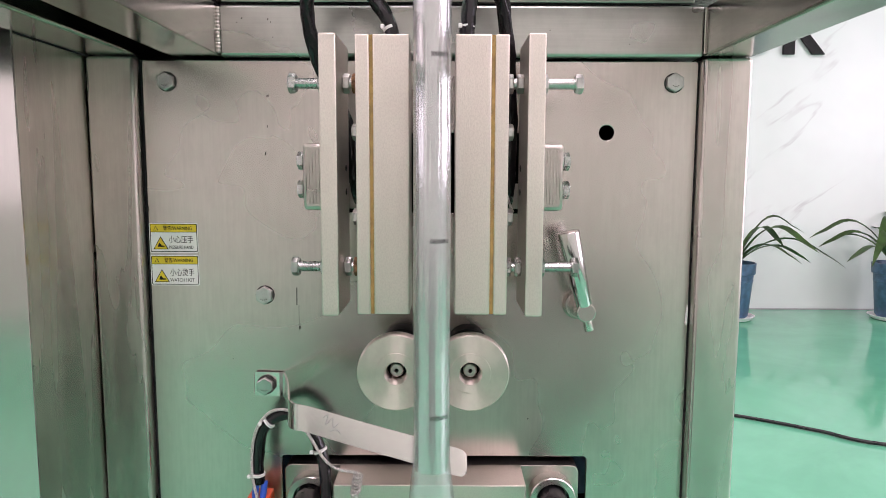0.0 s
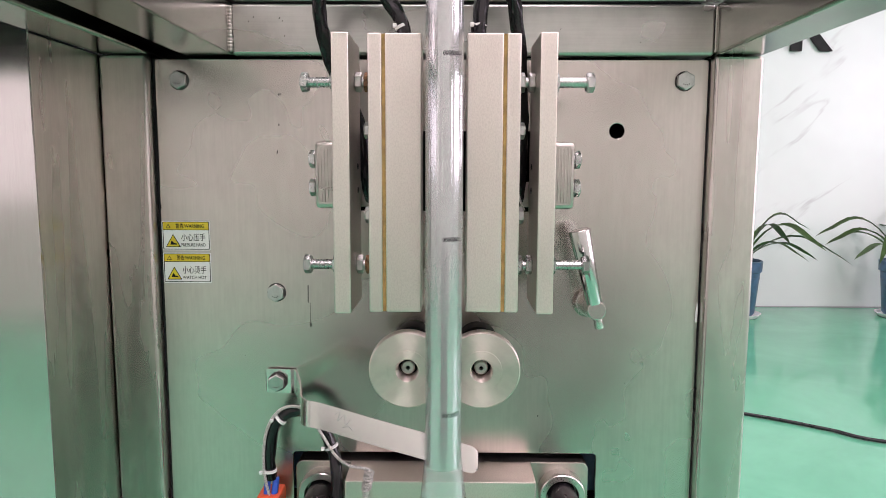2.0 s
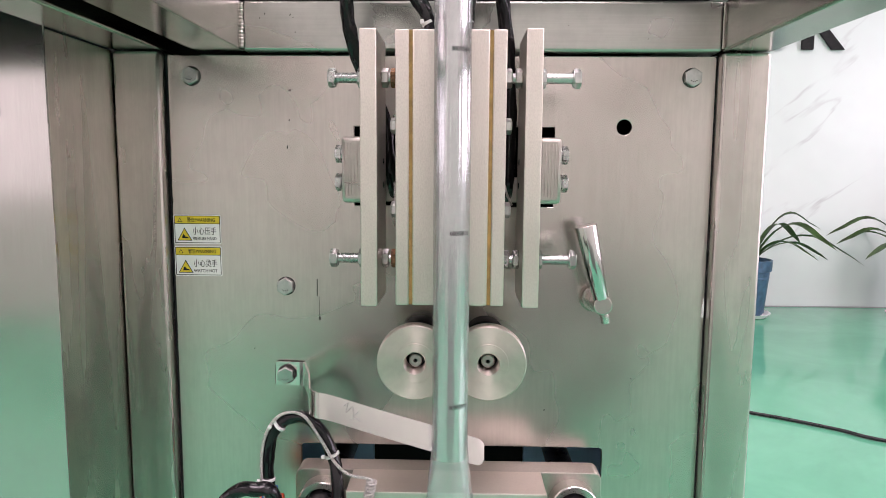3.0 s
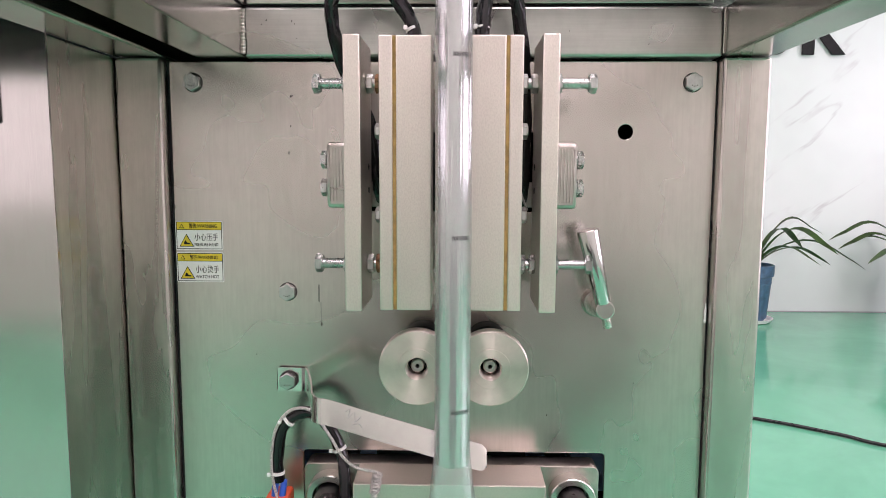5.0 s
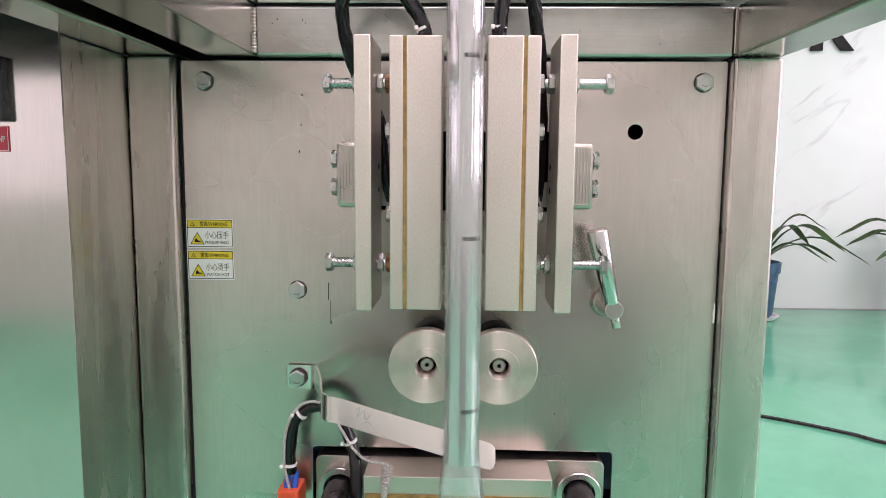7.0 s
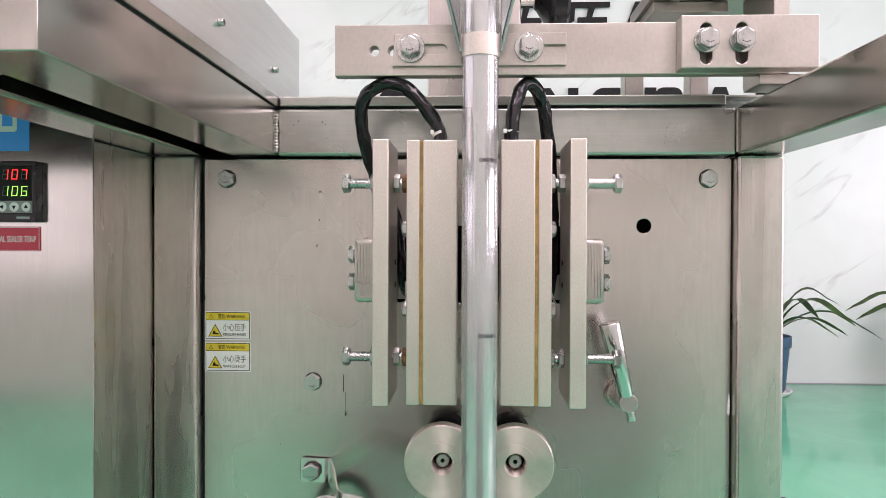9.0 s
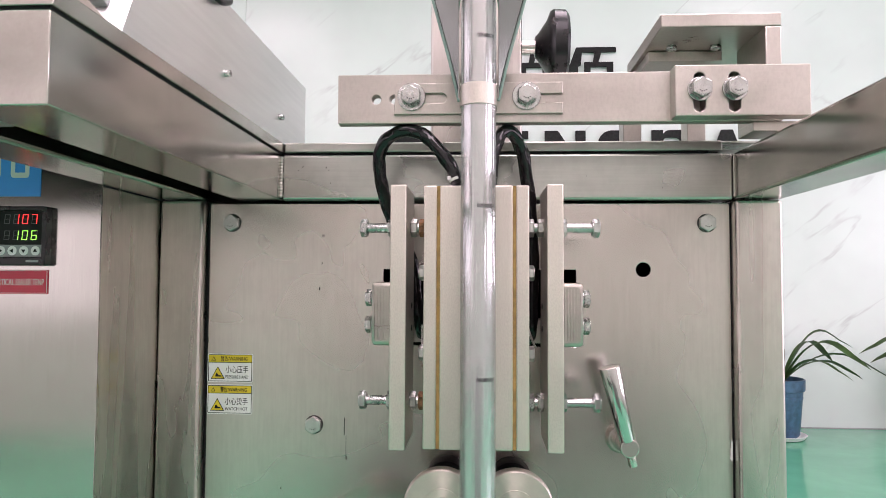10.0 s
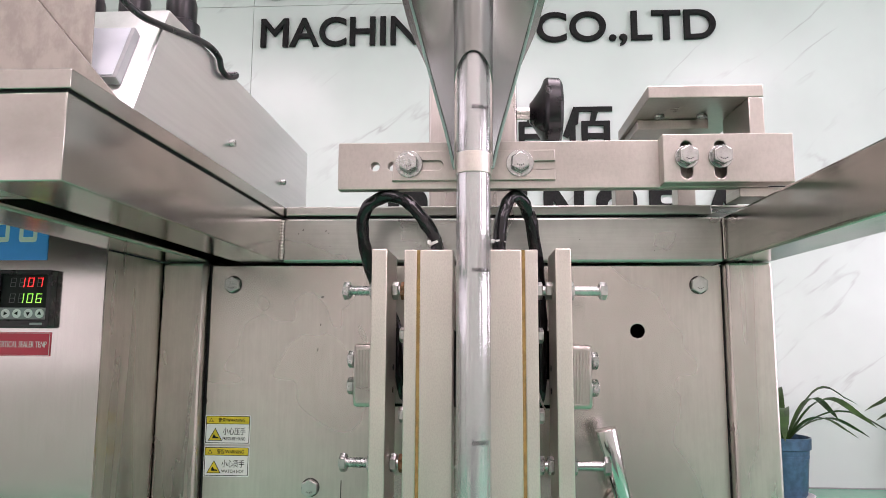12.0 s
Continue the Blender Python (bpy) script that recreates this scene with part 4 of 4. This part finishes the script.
def guide_strip():
    """The bent sheet finger that steers the film tail."""
    g = thing("film_guide", "bent bright stainless guide strip bolted to the panel", "film guide")
    path = [(-0.182, -0.0045, 0.7725, 0.020), (-0.180, -0.0045, 0.7725, 0.026), (-0.156, -0.0045, 0.772, 0.026), (-0.150, -0.008, 0.772, 0.026), (-0.139, -0.045, 0.773, 0.026), (-0.1315, -0.080, 0.774, 0.025),
            (-0.127, -0.100, 0.775, 0.024), (-0.119, -0.112, 0.7755, 0.0235), (-0.105, -0.115, 0.774, 0.0235), (-0.06, -0.116, 0.761, 0.0235), (0.0, -0.1165, 0.744, 0.0235),
            (0.030, -0.117, 0.7355, 0.0235), (0.0355, -0.117, 0.7345, 0.0205), (0.0385, -0.117, 0.734, 0.014)]
    b = bmesh.new()
    pts = []
    for a in range(4):
        pts.append(spline([(p[0] + 0.005 - 0.03 * p[1], p[1] + (a / 3 - 0.5) * (0.0038 + 0.0030 * min(1, max(0, (p[0] + 0.10) / 0.14))) * min(1, max(0, -p[1] - 0.01) * 12), p[2] + (a / 3 - 0.5) * p[3]) for p in path], 5))
    cols = [[b.verts.new(q) for q in row] for row in zip(*pts)]
    for q, s in zip(cols, cols[1:]):
        for a in range(3):
            b.faces.new((q[a], s[a], s[a + 1], q[a + 1]))
    bmesh.ops.recalc_face_normals(b, faces=b.faces)
    bmesh.ops.solidify(b, geom=b.faces[:], thickness=0.0015)
    part("strip", b, BRIGHT, g)
    hex_bolt("bolt", (-0.1645, -0.0062, 0.772), (0, -1, 0), ZINC, g)
    for line in ([(-0.092, 0.7765), (-0.088, 0.779), (-0.090, 0.770), (-0.084, 0.776), (-0.083, 0.767), (-0.078, 0.772)], [(-0.086, 0.764), (-0.080, 0.765), (-0.076, 0.760)]):
        part("scratch", sweep([(x + 0.0085, -0.1165 - 0.0012 * (x + 0.09), z) for x, z in line], 0.00022, 5, 4), GREYPAD, g, "scratched scribble")


guide_strip()


# ================= top arm and brackets =================
def top_arm():
    a = thing("support_arm", "nickel-plated flat steel arm holding the tube", "support arm")
    m = Matrix.Translation((0.04, -0.1, 1.2))
    a.matrix_world = m
    part("bar", plate(rect2d(-0.161, 0.252, -0.0225, 0.0255, 0.001), [ring2d(-0.1235, 0.001, 0.0045), slot2d(-0.106, 0.001, -0.09, 0.001, 0.0045)], 0.0, 0.012, 0.0008), CAST, a)
    part("slotted_plate", plate([(-0.106, -0.0145), (0.055, -0.0145), (0.055, -0.004), (0.024, -0.004), (0.024, 0.0045), (0.055, 0.0045), (0.055, 0.0155), (-0.104, 0.0155)],
         [slot2d(-0.090, 0.001, -0.06, 0.001, 0.0048)], -0.004, -0.0002, 0.0006), CAST, a)
    for x in (-0.089, 0.0205):
        hex_bolt("bolt", (x, -0.004, 0.002), (0, -1, 0), ZINC, a, 0.017, 0.0085, 0.0135)
    part("clamp_plate", plate(rect2d(0.156, 0.278, -0.0215, 0.0265, 0.001), [slot2d(0.178, -0.012, 0.178, 0.014, 0.0052), slot2d(0.2095, -0.012, 0.2095, 0.014, 0.0052)], -0.016, -0.0003, 0.0012), CAST, a)
    for x in (0.178, 0.2095):
        hex_bolt("bolt", (x, -0.016, 0.0035), (0, -1, 0), ZINC, a, 0.017, 0.0085, 0.0112)
    part("tube_saddle", box(-0.0415, -0.0075, -0.036, -0.0042, -0.013, 0.006, 0.001), CAST, a)
    k = thing("corner_bracket", "welded flat steel corner bracket on the deck", "bracket", (0.0045, 0, -0.006))
    part("top_flange", box(0.184, 0.296, -0.098, 0.055, 1.2745, 1.2875, 0.0012), CAST, k)
    part("side_flange", box(0.2805, 0.2955, -0.098, -0.025, 1.184, 1.2742, 0.0012), CAST, k)
    part("spacer", box(0.188, 0.264, -0.03, 0.045, 1.2635, 1.2742, 0.001), CAST, k)
    part("foot_flange", box(0.268, 0.320, -0.098, -0.06, 1.1742, 1.1836, 0.0008), CAST, k)
    for x in (0.208, 0.252):
        hex_bolt("bolt", (x, -0.045, 1.2745), (0, 0, -1), ZINC, k, 0.010, 0.004)
    for x in (0.195, 0.268):
        part("leg", box(x - 0.017, x + 0.004, 0.05, 0.075, 1.1838, 1.2743, 0.001), CAST, k)


top_arm()


def column():
    c = thing("support_column", "stainless square column standing on the deck", "column")
    part("tube", box(-0.050, 0.071, 0.15, 0.25, 1.1778, 2.3, 0.004, 3), TUBE_V, c)
    part("spindle", rod((0.071, 0.19, 1.350), (0.093, 0.19, 1.350), 0.009), TURNED, c)
    w = thing("hand_knob", "black plastic star knob on the column", "knob")
    part("wheel", lathe([(0.0, 0.096), (0.014, 0.096), (0.018, 0.100), (0.036, 0.112), (0.047, 0.116), (0.050, 0.120), (0.049, 0.136), (0.044, 0.140), (0.0, 0.138)], (-0.005, 0.19, 1.350), "x", 48), RUBBER, w)


column()


# ================= control side =================
def seven_segment(digit, x, z, w, h, mat, parent, y):
    on = {"1": "bc", "0": "abcdef", "6": "acdefg", "5": "acdfg", "7": "abc", "8": "abcdefg", "2": "abdeg", "4": "bcfg", "3": "abcdg", "9": "abcdfg"}[digit]
    t = h * 0.11
    seg = {"a": (x, x + w, z + h - t, z + h), "g": (x, x + w, z + h / 2 - t / 2, z + h / 2 + t / 2), "d": (x, x + w, z, z + t),
           "f": (x, x + t, z + h / 2, z + h), "b": (x + w - t, x + w, z + h / 2, z + h), "e": (x, x + t, z, z + h / 2), "c": (x + w - t, x + w, z, z + h / 2)}
    for name, (a, b, c, d) in seg.items():
        if name in on:
            g = t * 0.25
            part("segment", plate([(a + g + 0.1 * (c + g - z), c + g), (b - g + 0.1 * (c + g - z), c + g), (b - g + 0.1 * (d - g - z), d - g), (a + g + 0.1 * (d - g - z), d - g)], [], y - 0.0002, y), mat, parent)


def control_cabinet():
    c = thing("control_cabinet", "brushed stainless control cabinet beside the frame", "control cabinet")
    part("body", box(-0.95, -0.3368, -0.13, 0.50, 0.10, 1.1135, 0.0015), TUBE_V, c)
    part("front_skin", box(-0.949, -0.3355, -0.1325, -0.1302, 0.101, 1.22, 0.0006), CABINET, c)
    for x in (-0.92, -0.37):
        part("foot", rod((x, -0.08, 0), (x, -0.08, 0.1), 0.02), RUBBER, c)
        part("foot", rod((x, 0.42, 0), (x, 0.42, 0.1), 0.02), RUBBER, c)
    t = thing("temperature_controller", "black digital temperature controller with red and green digits", "controller")
    x0, x1, z0, z1, y = -0.4375, -0.383, 1.0385, 1.0935, -0.1327
    part("bezel", plate(rect2d(x0, x1, z0, z1, 0.002), [rect2d(x0 + 0.004, x1 - 0.004, z0 + 0.008, z1 - 0.004)], y - 0.009, y, 0.001), RUBBER, t)
    part("display", plate(rect2d(x0 + 0.0042, x1 - 0.0042, z0 + 0.0195, z1 - 0.0042), [], y - 0.0062, y - 0.001), INK, t)
    part("keypad", plate(rect2d(x0 + 0.0042, x1 - 0.0042, z0 + 0.0082, z0 + 0.0192), [], y - 0.0066, y - 0.001), GREYPAD, t)
    for i in range(4):
        bm = rod((x0 + 0.0105 + i * 0.0112, y - 0.0066, z0 + 0.0137), (x0 + 0.0105 + i * 0.0112, y - 0.0075, z0 + 0.0137), 0.0043, n=24, bev=0.0003)
        part("button", bm, WHITE, t)
        cx, cz = x0 + 0.0105 + i * 0.0112, z0 + 0.0137
        ang = (0, 180, -90, 90)[i]
        part("arrow", plate([(cx + 0.0022 * math.cos(radians(ang + k)), cz + 0.0022 * math.sin(radians(ang + k))) for k in (0, 120, 240)], [], y - 0.0078, y - 0.0075), INK, t)
    for zz in (0.0385, 0.0235):
        for i in range(-1, 3):
            seven_segment("8", x1 - 0.0335 + i * 0.0088, z0 + zz, 0.0058, 0.0092, UNLIT, t, y - 0.0062)
    for i, d in enumerate("107"):
        seven_segment(d, x1 - 0.0335 + i * 0.0088, z0 + 0.0385, 0.0058, 0.0092, RED_LED, t, y - 0.0066)
    for i, d in enumerate("106"):
        seven_segment(d, x1 - 0.0335 + i * 0.0088, z0 + 0.0235, 0.0058, 0.0092, GREEN_LED, t, y - 0.0066)
    part("model_mark", plate(rect2d(x1 - 0.018, x1 - 0.006, z0 + 0.003, z0 + 0.005), [], y - 0.0092, y - 0.0089), GREYPAD, t)
    s = thing("red_label", "red plastic label engraved with white words", "label")
    part("plate", plate(rect2d(-0.4420, -0.3848, 1.0122, 1.0346, 0.0005), [], -0.1335, -0.1326), REDLABEL, s)
    part("rim", plate(rect2d(-0.4414, -0.3854, 1.0128, 1.0340), [rect2d(-0.4410, -0.3858, 1.0132, 1.0336)], -0.1337, -0.1335), WHITE, s)
    lettering("VERTICAL SEALER TENP", 0.0056, 0.0002, WHITE, "text", s, 0.0495, pose(-0.4378, -0.1336, 1.0204))
    b = thing("blue_label", "glossy blue nameplate with white blocks", "label")
    part("plate", plate(rect2d(-0.56, -0.395, 1.1035, 1.160, 0.0005), [], -0.1335, -0.1326), BLUELABEL, b)
    for k in range(4):
        part("block", plate(rect2d(-0.424 - 0.028 * k, -0.406 - 0.028 * k, 1.121, 1.143, 0.003), [rect2d(-0.420 - 0.028 * k, -0.410 - 0.028 * k, 1.126, 1.138)], -0.1337, -0.1335), WHITE, b)


control_cabinet()


def console():
    c = thing("console_box", "satin metal console box with sloped front", "console")
    b = bmesh.new()
    turn = Matrix.Translation((-0.2015, -0.372, 0))
    prof = [(0.022, 1.1778), (0.457, 1.1778), (0.457, 1.266), (0.064, 1.266)]
    left = [b.verts.new((-0.405, y, z)) for y, z in prof]
    right = [b.verts.new((0, y, z)) for y, z in prof]
    b.faces.new(left)
    b.faces.new(right[::-1])
    for i in range(4):
        b.faces.new((left[i], right[i], right[(i + 1) % 4], left[(i + 1) % 4]))
    bmesh.ops.recalc_face_normals(b, faces=b.faces)
    bmesh.ops.bevel(b, geom=b.edges[:], offset=0.0012, segments=2, affect="EDGES", profile=0.5)
    part("housing", b, WHITEBOX, c)
    for y, z in ((0.190, 1.203), (0.3475, 1.203)):
        part("screw", lathe([(0.0, 0.0025), (0.0014, 0.0025), (0.0015, 0.005), (0.0030, 0.005), (0.0032, 0.0044), (0.0032, 0.0)], (0.0001, y, z), "x", 20), ZINC, c)
    slope = math.atan2(0.042, 0.0882)
    lean = Matrix.Translation((0, 0.022, 1.1778)) @ pose(0, 0, 0, -math.degrees(slope))
    scr = box(-0.145, -0.014, -0.008, 0.0, 0.021, 0.070, 0.0012)
    bmesh.ops.transform(scr, matrix=lean, verts=scr.verts)
    frame_part = part("screen_frame", scr, GREYPAD, c, "grey operating screen")
    face = box(-0.144, -0.0165, -0.0088, -0.0081, 0.0225, 0.0685, 0.0003)
    bmesh.ops.transform(face, matrix=lean, verts=face.verts)
    part("screen_face", face, SCREEN, frame_part, "pale blue-grey screen face")
    c.matrix_world = turn
    g = thing("sheet_guard", "bent stainless guard sheet on the deck", "guard")
    part("upright", plate([(-0.60, -0.0), (-0.219, 0.0), (-0.305, 0.10), (-0.305, 0.16), (-0.60, 0.16)], [], 0.0, 0.003), GUARD, g)
    part("rear_sheet", box(-0.60, -0.243, 0.004, 0.0055, 0.006, 0.17, 0.0004), GUARD, g)
    part("foot_plate", box(-0.60, -0.262, -0.022, -0.0005, 0.0, 0.014, 0.003), GUARD, g)
    part("edge_flange", box(-0.30, -0.222, 0.0035, 0.030, 0.0, 0.004, 0.0008), GUARD, g)
    g.matrix_world = Matrix.Translation((0.016, -0.362, 1.1772))
    k = thing("console_cable", "black cable entering the console box", "cable")
    part("sheath", sweep([(-0.262, -0.37, 1.33), (-0.232, -0.378, 1.262), (-0.217, -0.374, 1.241), (-0.2095, -0.363, 1.2345), (-0.2079, -0.3429, 1.2381), (-0.2065, -0.308, 1.247), (-0.2056, -0.284, 1.2534), (-0.2048, -0.259, 1.2575), (-0.204, -0.2435, 1.2551), (-0.2038, -0.2374, 1.2475), (-0.2033, -0.2242, 1.2462), (-0.2027, -0.209, 1.2520), (-0.204, -0.2036, 1.2560), (-0.2075, -0.209, 1.2540), (-0.2105, -0.2185, 1.2500)], 0.0025, 14, 8), RUBBER, k)
    k.location = (0.006, 0.02, 0.010)
    p = thing("cable_gland", "black plastic cable gland on the console", "cable gland", group="console glands")
    part("nut", lathe([(0.0, 1.2572), (0.015, 1.2572), (0.015, 1.272), (0.012, 1.274), (0.012, 1.290), (0.010, 1.297), (0.0, 1.297)], (-0.219, -0.252, 0.0088), "z", 12), RUBBER, p)
    copy_thing(p, Matrix.Translation((-0.036, -0.006, 0)))
    copy_thing(p, Matrix.Translation((-0.075, -0.004, 0)))


console()


# ================= what moves =================
CYCLE = 70 / 30
SWING_R = ((0.2, 0.0), (0.3333, 0.26), (0.5, 0.62), (0.6667, 0.92), (0.7667, 1.0), (1.3667, 1.0), (1.5, 0.82), (1.6667, 0.33), (1.8333, 0.05), (1.9, 0.0))
SWING_L = ((0.3, 0.0), (0.3333, 0.02), (0.5, 0.27), (0.6667, 0.79), (0.8, 1.0), (1.4333, 1.0), (1.5, 0.95), (1.6667, 0.60), (1.8333, 0.30), (2.0, 0.0))
FEED = ((1.5333, 0.0), (1.6333, 0.16), (1.7333, 0.5), (1.8333, 0.84), (1.9333, 1.0))


def cycle_rows(table, carry=0.0):
    """(seconds, amount) over the clip; carry is added for each finished cycle."""
    rows = [(0.0, 0.0)]
    for c in range(6):
        rows += [(c * CYCLE + t, v + carry * c) for t, v in table if c * CYCLE + t < 11.99]
    last = rows[-1][1]
    return rows + [(12.0, dict(table)[0.3333] if carry == 0 else last)]


def motions():
    for jaw, s in JAWS:
        walk(jaw, [(t, pose(0.015 - s * 0.0202 * v, 0, -0.003)) for t, v in cycle_rows(SWING_L if s < 0 else SWING_R)])
    for jaw in LOWER:
        walk(jaw, [(t, pose(0.004, -0.045 * v, 0)) for t, v in cycle_rows(SWING_R)])
    for cable in SLACK:
        walk(cable, [(t, pose(0.0115, 0, -0.004 - 0.06 * (1 - v))) for t, v in cycle_rows(SWING_R)])
    feed = cycle_rows(FEED, 1.0)
    for ob, z in PRINTS:
        walk(ob, [(t, pose(TX, TY, z - PITCH * v)) for t, v in feed])
    for roller, s in zip(ROLLERS, (1, -1)):
        x, y, z = roller.location
        walk(roller, [(t, pose(x, y, z, 0, s * 240 * v, 0)) for t, v in feed])


motions()
